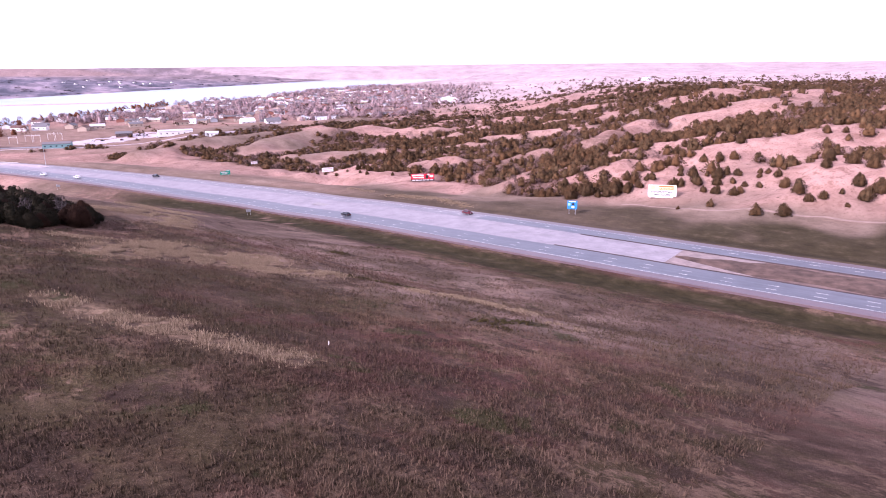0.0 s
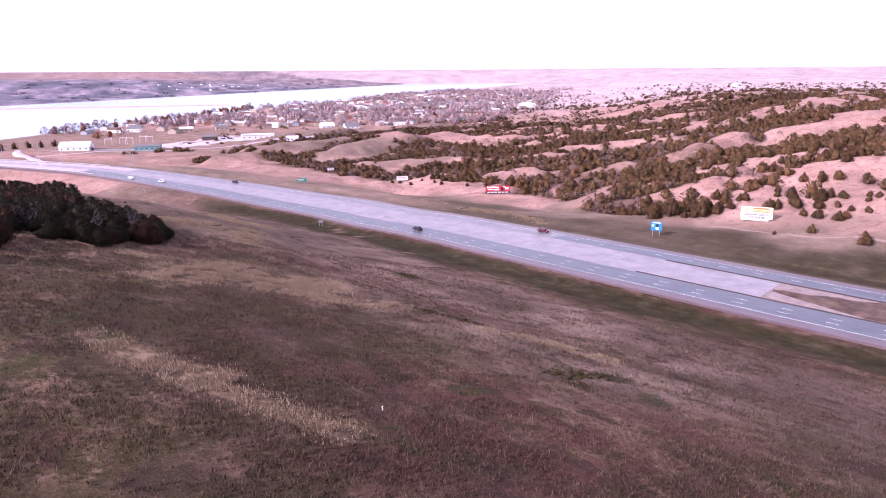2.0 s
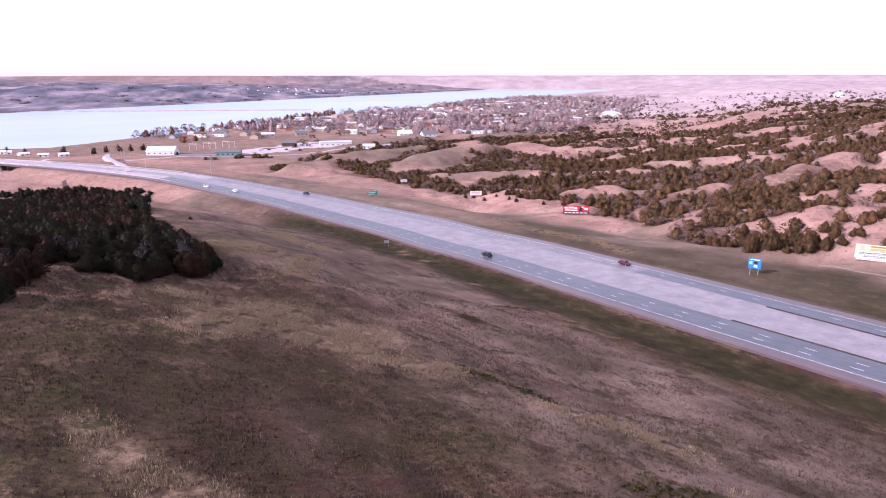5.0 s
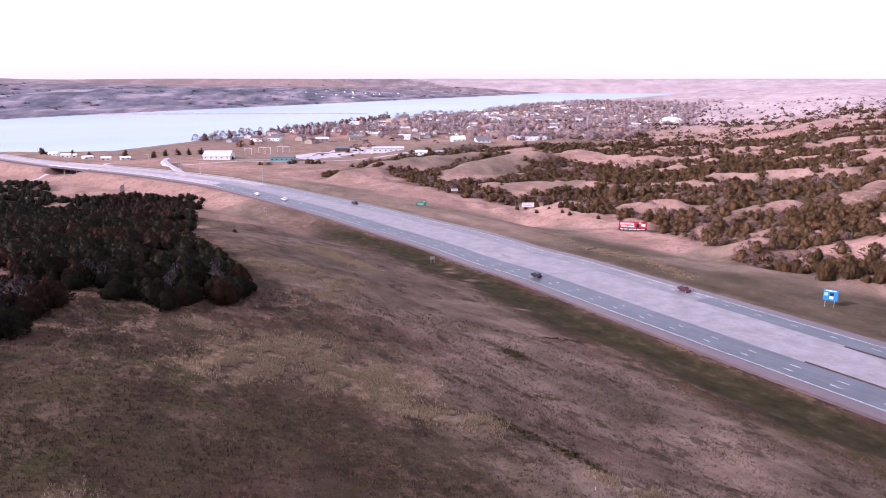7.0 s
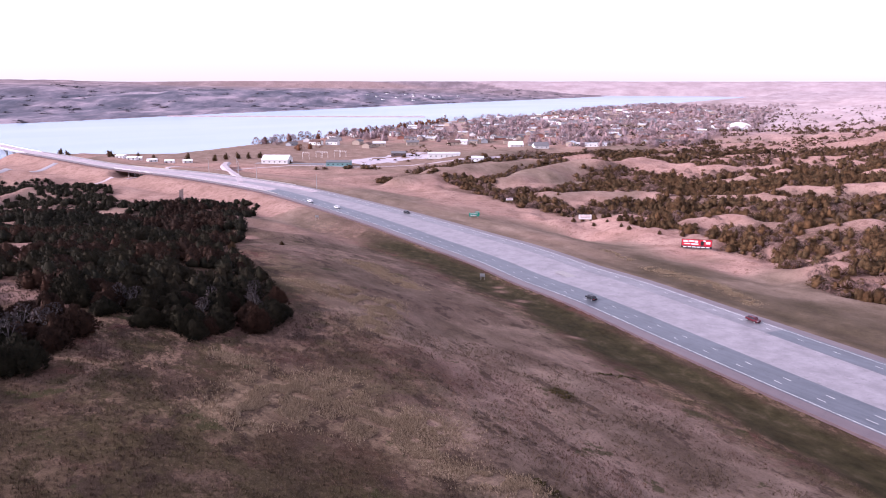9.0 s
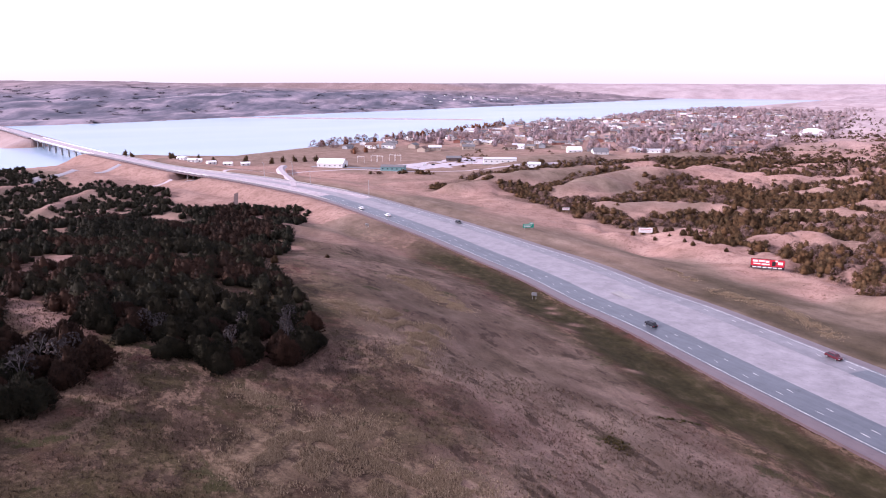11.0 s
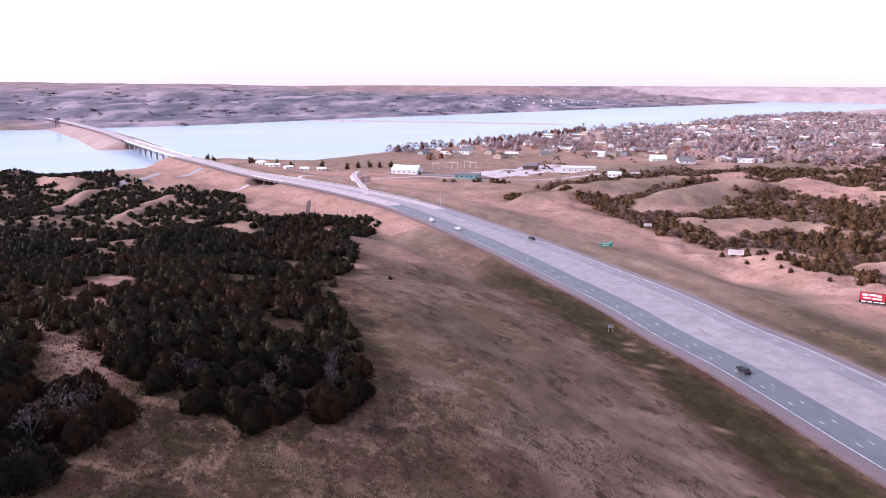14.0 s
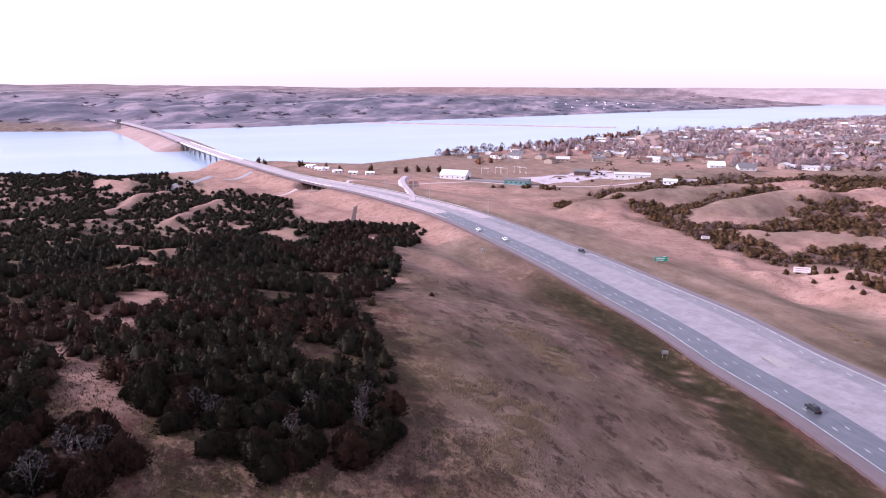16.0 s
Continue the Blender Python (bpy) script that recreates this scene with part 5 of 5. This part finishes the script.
def hall(name, w, d, h, rise, wall, roof, label, x, y, turn, windows=4):
    ob = house(w, d, h, rise, wall, roof, windows)
    ob.name = name
    return stand(tagged(ob, label, "building"), x, y, turn)


hall("hall", 30, 22, 5, 4.5, M_WHITE, M_WHITE, "white metal hall with a low gabled roof", -480, 702, 20, 5)
hall("shop", 26, 14, 5, 1.5, plain("teal_siding", (0.16, 0.30, 0.30)), M_GREY_ROOF, "grey-green roadside shop with a flat canopy", -399, 704, 20, 5)
hall("warehouse", 38, 20, 6, 1.0, M_WHITE, M_PALE_ROOF, "long white warehouse on a gravel yard", -316, 806, 25, 6)
hall("barn", 18, 10, 4, 2, plain("dark_brown_siding", (0.10, 0.07, 0.065)), M_GREY_ROOF, "dark brown shed beside the gravel yard", -382, 818, 20, 2)
hall("shed", 14, 10, 4, 2, M_WHITE, M_PALE_ROOF, "white metal shed beside the yard", -268, 792, 15, 3)
hall("church", 19, 14, 3.5, 4.5, M_WHITE, M_WHITE, "white building with a steep gabled roof", -278, 975, 30, 3)
hall("church", 20, 15, 3.5, 4.5, M_WHITE, M_GREY_ROOF, "white building with a steep gabled roof and grey wing", -240, 965, 30, 3)
hall("motel", 50, 14, 4, 1.6, M_WHITE, M_PALE_ROOF, "long low white motel building", -186, 1024, 10, 8)


M_YARD = plain("pale_gravel", (0.46, 0.41, 0.44), 0.9, 0.15, 0.15)
tagged(ribbon("yard", [(-404, 735), (-388, 770), (-372, 810), (-352, 860)], 72, 0.15, M_YARD), "pale gravel yard before the warehouse", "yard", kind="structure")
tagged(ribbon("yard", [(-500, 690), (-450, 705), (-400, 712)], 16, 0.15, M_ASPHALT), "asphalt car park before the white hall", "yard", kind="structure")


def quonset(w, l, h):
    top = new("arched_hall")
    bm = bmesh.new()
    n = 16
    rows = [[bm.verts.new((w / 2 * math.cos(math.pi * k / n), y, h * math.sin(math.pi * k / n) ** 0.8)) for k in range(n + 1)] for y in (-l / 2, 0, l / 2)]
    for r, q in zip(rows, rows[1:]):
        for k in range(n):
            bm.faces.new((r[k], r[k + 1], q[k + 1], q[k]))
    bm.faces.new(rows[0])
    bm.faces.new(rows[-1][::-1])
    bmesh.ops.recalc_face_normals(bm, faces=bm.faces)
    part("shell", bm, M_WHITE, top)
    bm = bmesh.new()
    box(bm, (8, 0.3, 6), (0, -l / 2 - 0.1, 2.8))
    part("door", bm, M_GREY_WALL, top)
    return top


stand(tagged(quonset(46, 30, 15), "large white arched hall at the edge of town", "building"), 13, 1460, 10)


def water_tank():
    top = new("water_tank")
    bm = bmesh.new()
    rod(bm, (0, 0, -1), (0, 0, 13), 13, n=28)
    part("tank", bm, M_WHITE, top)
    bm = bmesh.new()
    rod(bm, (0, 0, 13), (0, 0, 15.5), 13.2, 1.5, n=28)
    part("lid", bm, M_PALE_ROOF, top)
    return top


stand(tagged(water_tank(), "squat white water tank on a far hill", "tank"), 565, 1936)


# ---- signs ----
def posts(top, xs, h, r, z0=-0.6, material=None):
    for x in xs:
        bm = bmesh.new()
        rod(bm, (x, 0.12, z0), (x, 0.12, h), r, n=6)
        part("post", bm, material or M_STEEL, top)


def text_on(top, words, size, at, material, name="lettering", squeeze=1.0):
    cu = bpy.data.curves.new(name, "FONT")
    cu.body, cu.size, cu.align_x, cu.align_y, cu.extrude = words, size, "CENTER", "CENTER", 0.015
    cu.offset = 0.035 * size
    tmp = bpy.data.objects.new(name, cu)
    me = bpy.data.meshes.new_from_object(tmp)
    bpy.data.objects.remove(tmp)
    me.materials.clear()
    me.materials.append(material)
    ob = new(name, me)
    ob.parent = top
    ob.matrix_basis = Matrix.Translation(at) @ Matrix.Rotation(radians(90), 4, "X") @ Matrix.Diagonal((squeeze, 1, 1, 1))
    return ob


def panel(top, name, w, h, at, material, t=0.12, bevel=0.03):
    bm = bmesh.new()
    box(bm, (w, t, h), (0, 0, 0), bevel=bevel)
    ob = part(name, bm, material, top)
    ob.location = at
    return ob


def logo_sign():
    top = new("road_sign")
    posts(top, (-1.5, 1.5), 6.6, 0.14)
    panel(top, "panel", 4.8, 4.2, (0, 0, 4.7), M_BLUE)
    panel(top, "legend_bar", 3.4, 0.35, (0, -0.09, 6.3), M_WHITE, 0.05, 0)
    panel(top, "logo_plate", 1.3, 1.1, (0.35, -0.09, 5.05), M_BLACK, 0.05, 0)
    panel(top, "logo_plate", 1.3, 1.0, (0.35, -0.09, 3.7), M_WHITE, 0.05, 0)
    panel(top, "logo_plate", 1.2, 1.2, (-1.5, -0.09, 4.9), plain("pale_blue_vinyl", (0.25, 0.5, 0.75)), 0.05, 0)
    for ob in top.children:
        ob.matrix_basis = Matrix.Scale(0.88, 4) @ ob.matrix_basis
    return top


stand(tagged(logo_sign(), "blue services sign on two steel posts by the highway", "road sign"), 55, 285, -18, 0)


def antiques_billboard():
    top = new("billboard")
    posts(top, (-6.5, -2.2, 2.2, 6.5), 5.0, 0.2, material=M_WOODPOST)
    panel(top, "board", 16.2, 3.4, (0, 0, 6.3), M_WHITE, 0.25)
    panel(top, "yellow_field", 15.6, 3.1, (0.2, -0.15, 6.35), plain("cream_vinyl", (0.76, 0.66, 0.40)), 0.04, 0)
    panel(top, "name_bar", 8.4, 0.8, (2.2, -0.2, 7.15), M_ORANGE, 0.04, 0)
    text_on(top, "ANTIQUES", 1.7, (2.4, -0.2, 5.6), M_ORANGE, squeeze=1.1)
    panel(top, "badge", 2.4, 2.4, (-5.4, -0.2, 6.3), plain("peach_vinyl", (0.75, 0.45, 0.28)), 0.04, 0)
    panel(top, "board", 16.4, 3.2, (0, 0, 2.9), M_WHITE, 0.25)
    text_on(top, "DOWNTOWN", 1.55, (0, -0.16, 3.65), M_BLACK, squeeze=1.25)
    text_on(top, "ANTIQUES", 1.55, (0, -0.16, 2.15), M_BLACK, squeeze=1.25)
    panel(top, "footer_board", 13.6, 0.9, (-0.6, 0, 0.75), M_WHITE, 0.2)
    panel(top, "legend_bar", 11.0, 0.25, (-0.6, -0.13, 0.75), M_GREY_ROOF, 0.03, 0)
    for ob in top.children:
        ob.matrix_basis = Matrix.Scale(0.74, 4) @ ob.matrix_basis
    return top


stand(tagged(antiques_billboard(), "weathered white billboard with two stacked panels of lettering", "billboard"), 97, 297, -15, 0.3)


def red_billboard():
    top = new("billboard")
    posts(top, (-6, -2, 2, 6), 4.0, 0.2, material=M_WOODPOST)
    panel(top, "board", 14.6, 4.6, (0, 0, 3.3), M_BLACK, 0.25)
    panel(top, "red_field", 14.3, 3.3, (0, -0.15, 3.8), M_RED, 0.04, 0)
    for w, h, x, z in ((2.2, 1.0, -5.4, 4.5), (2.6, 0.9, -2.6, 4.6), (1.6, 1.0, -0.2, 4.4), (3.0, 0.6, -4.6, 3.2), (3.4, 0.7, -0.9, 3.1), (2.2, 1.3, 5.4, 3.9), (1.2, 0.7, 3.6, 4.9)):
        panel(top, "legend_bar", w, h, (x, -0.2, z), M_WHITE, 0.04, 0)
    panel(top, "picture_shape", 1.5, 2.2, (2.6, -0.2, 3.6), M_BLACK, 0.04, 0)
    for k in range(6):
        panel(top, "legend_bar", 1.7, 0.5, (-5.6 + 2.2 * k, -0.2, 1.6), M_WHITE, 0.04, 0)
    return top


stand(tagged(red_billboard(), "red and white advertising billboard on wooden posts", "billboard"), -13, 414, 8, 0.2)


def white_billboard(w):
    top = new("billboard")
    posts(top, (-w * 0.35, 0, w * 0.35), 3.2, 0.18, material=M_WOODPOST)
    panel(top, "board", w, 0.36 * w, (0, 0, 3.4), M_WHITE, 0.25)
    panel(top, "legend_bar", w * 0.8, 0.05 * w, (0, -0.15, 3.4 + 0.08 * w), plain("pink_lettering", (0.65, 0.32, 0.33)), 0.04, 0)
    panel(top, "legend_bar", w * 0.7, 0.04 * w, (0, -0.15, 3.4 - 0.05 * w), plain("faded_lettering", (0.5, 0.42, 0.42)), 0.04, 0)
    return top


stand(tagged(white_billboard(8.4), "white billboard with faded lettering on posts", "billboard"), -85, 494, 22, 0.2)
stand(tagged(white_billboard(5.4), "small white billboard seen against cedars", "billboard"), -155, 553, 30, 0.2)


def guide_sign():
    top = new("road_sign")
    posts(top, (-2.2, 2.2), 3.2, 0.14)
    panel(top, "panel", 6.6, 2.3, (0, 0, 2.2), M_GREEN)
    panel(top, "panel", 2.6, 0.8, (1.9, 0, 3.75), M_GREEN)
    for w, x, z in ((4.8, -0.3, 2.7), (3.8, -0.6, 1.7), (1.9, 1.9, 3.75)):
        panel(top, "legend_bar", w, 0.45, (x, -0.09, z), M_WHITE, 0.04, 0)
    return top


stand(tagged(guide_sign(), "green highway guide sign on steel posts", "road sign"), -146, 450, 32, -0.3)


def back_sign():
    top = new("road_sign")
    posts(top, (-0.7, 0.7), 2.9, 0.07)
    panel(top, "panel", 2.2, 1.3, (0, 0, 2.3), M_STEEL)
    return top


stand(tagged(back_sign(), "back of a steel road sign beside the highway", "road sign"), -94, 319, 200)
stand(tagged(back_sign(), "back of a steel road sign beside the highway", "road sign"), -236, 410, 200)


# ---- lamps, poles, tower ----
def street_lamp(h=13):
    top = new("street_lamp")
    bm = bmesh.new()
    rod(bm, (0, 0, -0.5), (0, 0, h), 0.22, 0.12, 8)
    part("pole", bm, M_STEEL, top)
    bm = bmesh.new()
    rod(bm, (0, 0, h - 0.2), (-2.2, 0, h + 0.5), 0.08, 0.06, 6)
    part("arm", bm, M_STEEL, top)
    bm = bmesh.new()
    box(bm, (1.2, 0.4, 0.22), (-2.5, 0, h + 0.5), bevel=0.06)
    part("lamp_head", bm, M_STEEL, top)
    return top


lamp = street_lamp()
for x, y, t in ((-292, 496, 120), (-367, 520, 120), (-402, 540, 120), (-440, 545, 100), (-445, 590, 100)):
    tagged(copy_thing(lamp, Matrix.Translation((x, y, ground_z(x, y))) @ Matrix.Rotation(radians(t), 4, "Z")), "tall pale steel street lamp by the ramp", "street lamp", "lamps at the interchange")
drop(lamp)


def lookout_tower():
    top = new("lookout_tower")
    bm = bmesh.new()
    for sx, sy in ((-3, -3), (3, -3), (3, 3), (-3, 3)):
        rod(bm, (sx, sy, -3), (sx * 0.7, sy * 0.7, 16), 0.6, n=6)
    part("frame", bm, M_WOODPOST, top)
    bm = bmesh.new()
    box(bm, (10, 10, 6), (0, 0, 19), bevel=0.3)
    part("cabin", bm, M_GREY_ROOF, top)
    return top


stand(tagged(lookout_tower(), "dark tower on the far river bank", "tower"), -1545, 850)

# old rail causeway and its lone piers
tagged(ribbon("causeway", [(-1385, 1462, -16.6), (-1200, 1530, -16.6), (-980, 1612, -16.7), (-745, 1700, -16.9)], 24, 0.6, plain("causeway_riprap", (0.40, 0.31, 0.32), 0.95, 0.25, 0.08), False, 3.0, 20), "low earth causeway reaching into the river", "causeway", kind="structure")
for x, y in ((-674, 1668), (-622, 1657), (-564, 1632), (-509, 1608)):
    bm = bmesh.new()
    box(bm, (4, 7, 11), (x, y, WATER + 2.5), bevel=0.5)
    box(bm, (5, 8, 1.2), (x, y, WATER + 8), bevel=0.3)
    tagged(part("bridge_pier", bm, M_PIER), "lone old concrete bridge pier standing in the river", "pier", "old piers in the river")

# substation frames
for k in range(5):
    top = new("power_frame")
    for sx in (-4, 4):
        bm = bmesh.new()
        rod(bm, (sx, 0, -0.5), (sx, 0, 8), 0.16, 0.1, 6)
        part("post", bm, M_WHITE, top)
    bm = bmesh.new()
    box(bm, (9, 0.25, 0.3), (0, 0, 7.2))
    for q in (-2.5, 0, 2.5):
        rod(bm, (q, 0, 7.2), (q, 0, 9.0), 0.1, 0.05, 6)
    part("crossbeam", bm, M_WHITE, top)
    stand(tagged(top, "pale steel switchyard frame", "power frame", "switchyard frames"), -472 + 8 * k, 748 + 8 * k + (k % 2) * 9, 20)


# ---- cars ----
def car(paint, name="car"):
    top = new(name)
    bm = bmesh.new()
    box(bm, (4.6, 1.85, 0.72), (0, 0, 0.68), bevel=0.14)
    vs = box(bm, (2.9, 1.65, 0.66), (-0.25, 0, 1.32), bevel=0.0)
    for v in vs:
        if v.co.z > 1.4:
            v.co.x = -0.25 + (v.co.x + 0.25) * 0.72
            v.co.y *= 0.84
    part("body", bm, paint, top)
    bm = bmesh.new()
    vs = box(bm, (2.7, 1.69, 0.42), (-0.25, 0, 1.30))
    for v in vs:
        if v.co.z > 1.4:
            v.co.x = -0.25 + (v.co.x + 0.25) * 0.78
            v.co.y *= 0.88
    part("windows", bm, M_WINDOW, top)
    for sx in (-1.4, 1.4):
        for sy in (-0.85, 0.85):
            bm = bmesh.new()
            rod(bm, (sx, sy - 0.12, 0.34), (sx, sy + 0.12, 0.34), 0.34, n=14)
            wheel = part("wheel", bm, M_TYRE, top)
            bm = bmesh.new()
            y = sy + (0.125 if sy > 0 else -0.125)
            rod(bm, (sx, y - 0.01, 0.34), (sx, y + 0.01, 0.34), 0.2, n=12)
            part("rim", bm, M_STEEL, wheel)
    for sy in (-0.65, 0.65):
        bm = bmesh.new()
        box(bm, (0.06, 0.36, 0.16), (2.3, sy, 0.78), bevel=0.02)
        part("headlight", bm, M_WHITE, top)
        bm = bmesh.new()
        box(bm, (0.06, 0.34, 0.18), (-2.3, sy, 0.82), bevel=0.02)
        part("tail_light", bm, M_RED, top)
    return top


def park(ob, x0, off, flip):
    s = float(np.interp(-x0, -ROAD[:, 0], ROAD_S))
    x, y, z, nx, ny = at_s(s, off)
    ob.matrix_basis = Matrix.Translation((x, y, z + 0.01)) @ Matrix.Rotation(math.atan2(nx, -ny) + (math.pi if flip else 0), 4, "Z") @ Matrix.Diagonal((1.1, 1.1, 1.1, 1))


park(tagged(car(M_CAR_BLACK), "black car driving on the near carriageway", "car"), -48, 5.2, False)
park(tagged(car(M_CAR_RED), "dark red car on the far carriageway", "car"), -16, 11.5 + 20.5 + 5.6, True)
park(tagged(car(M_CAR_WHITE), "white car on the near carriageway", "car"), -241, 5.2, False)
park(tagged(car(M_CAR_WHITE), "white car following on the near carriageway", "car"), -268, 1.8, False)
park(tagged(car(M_CAR_BLACK), "black car on the far carriageway", "car"), -205, 11.5 + 16 + 5, True)

for x, y, turn, paint, words in ((-392, 762, 30, M_CAR_WHITE, "white"), (-384, 768, 35, M_CAR_BLACK, "black"), (-366, 776, 80, M_CAR_RED, "dark red"), (-350, 800, 20, M_CAR_WHITE, "white"), (-358, 826, 100, M_CAR_BLACK, "black"), (-334, 800, 20, M_CAR_WHITE, "white")):
    stand(tagged(car(paint), f"{words} car parked on the gravel yard", "car", "cars in the yard"), x, y, turn, 0.16)


def tyre_scrap():
    bm = bmesh.new()
    for k in range(9):
        a = -0.9 + k * 0.2
        box(bm, (0.42, 0.5, 0.12), (1.6 * math.sin(a), 0.6 * math.cos(a), 0.1 + 0.05 * (k % 2)), turn=-a, bevel=0.03)
    return part("tyre_scrap", bm, M_TYRE)


stand(tagged(tyre_scrap(), "black strip of burst tyre on the gravel shoulder", "tyre scrap"), -81, 326, 40, 0.1)

# ---- grass of the near field ----
gr = np.random.RandomState(9)
n = 170000
rr, aa = 12 + 190 * gr.rand(n) ** 0.85, np.radians(gr.uniform(-42, 62, n))
gp = np.stack([-5 - rr * np.sin(aa), 20 + rr * np.cos(aa)], 1)
u, _, _ = road_frame(gp[:, 0].copy(), gp[:, 1].copy())
gp = gp[(u < -24) & (0.7 * vnoise(gp[:, 0] / 7, gp[:, 1] / 5) + gr.rand(len(gp)) > 0.3) & ~inside(gp, GROVE)]
gp = gp[band(gp[:, 0], gp[:, 1], STRAW) < 0.35 + 0.3 * gr.rand(len(gp))]
tuft = []
for k in range(5):
    t = np.random.RandomState(200 + k)
    m = 4
    base = np.stack([t.normal(0, 0.2, m), t.normal(0, 0.2, m), np.zeros(m)], 1)
    tip = base + np.stack([t.normal(0, 0.22, m), t.normal(0, 0.22, m), t.uniform(0.6, 1.1, m)], 1)
    side = np.stack([t.normal(0, 0.045, m), t.normal(0, 0.045, m), np.zeros(m)], 1)
    tuft.append((np.stack([base - side, base + side, tip], 1).reshape(-1, 3), np.arange(3 * m).reshape(-1, 3)))
hh = gr.uniform(0.25, 0.6, len(gp))
M_GRASS = mat("grass_blades", 0.9, 0.1)
n_ = Nodes(M_GRASS)
isl = n_.node("ShaderNodeNewGeometry").outputs["Random Per Island"]
gcol = field_colour(n_, n_.noise(0.9, 4, 0.75))
n_.color(n_.mix(n_.mul(isl, 0.55), n_.mix(0.35, gcol, (0.020, 0.013, 0.009)), n_.mix(0.5, gcol, (0.27, 0.19, 0.135))))
grass_mesh = scatter("grass", gp, np.stack([hh * 1.3, hh], 1), tuft, 15, M_GRASS)
gco = np.empty(len(grass_mesh.vertices) * 3, np.float32)
grass_mesh.vertices.foreach_get("co", gco)
gco = gco.reshape(-1, 3).astype(float)
for key, zone in (("olive", OLIVE), ("rust", RUST), ("straw", STRAW), ("brush", BRUSH)):
    grass_mesh.attributes.new(key, "FLOAT", "POINT").data.foreach_set("value", band(gco[:, 0], gco[:, 1], zone).astype(np.float32))
tagged(new("grass", grass_mesh), "dry brown grass tufts of the near field", "grass", kind="stuff")


def along(bands, per):
    out = []
    for ax, ay, bx, by, w in bands:
        k = int(per * (math.hypot(bx - ax, by - ay) + 2 * w) * w)
        t = gr.rand(k)[:, None]
        out.append(np.array([[ax, ay]]) * (1 - t) + np.array([[bx, by]]) * t + gr.normal(0, 0.6 * w, (k, 2)))
    return np.vstack(out)


sp = along(STRAW, 45)
sp = sp[vnoise(sp[:, 0] / 2.5, sp[:, 1] / 2.5) > -0.3]
sh = gr.uniform(0.25, 0.75, len(sp))
M_STRAW = mat("tall_straw", 0.9, 0.1)
n_ = Nodes(M_STRAW)
isl = n_.node("ShaderNodeNewGeometry").outputs["Random Per Island"]
n_.color(n_.ramp(isl, (0.0, (0.12, 0.086, 0.055)), (0.5, (0.25, 0.185, 0.122)), (1.0, (0.40, 0.31, 0.215))))
tagged(new("tall_grass", scatter("tall_grass", sp, np.stack([sh * 0.8, sh * 0.85], 1), tuft, 25, M_STRAW)), "bands of tall pale straw in the brown field", "grass", kind="stuff")
bp2 = along(BRUSH, 2.2)
tagged(new("low_brush", scatter("low_brush", bp2, np.stack([gr.uniform(0.4, 1.0, len(bp2)), gr.uniform(0.15, 0.45, len(bp2))], 1), bushy, 26, foliage("low_brush", (0.024, 0.024, 0.009), (0.068, 0.056, 0.022)))), "low dark brush scattered in bands over the field", "brush", kind="stuff")


def marker_stake():
    top = new("marker_stake")
    bm = bmesh.new()
    box(bm, (0.12, 0.05, 0.6), (0, 0, 0.2), bevel=0.015)
    part("stake", bm, M_WHITE, top)
    bm = bmesh.new()
    box(bm, (0.13, 0.06, 0.1), (0, 0, 0.55), bevel=0.015)
    part("cap", bm, M_WHITE, top)
    return top


stand(tagged(marker_stake(), "small white marker stake in brown grass", "marker"), -15.0, 81.0, 20)
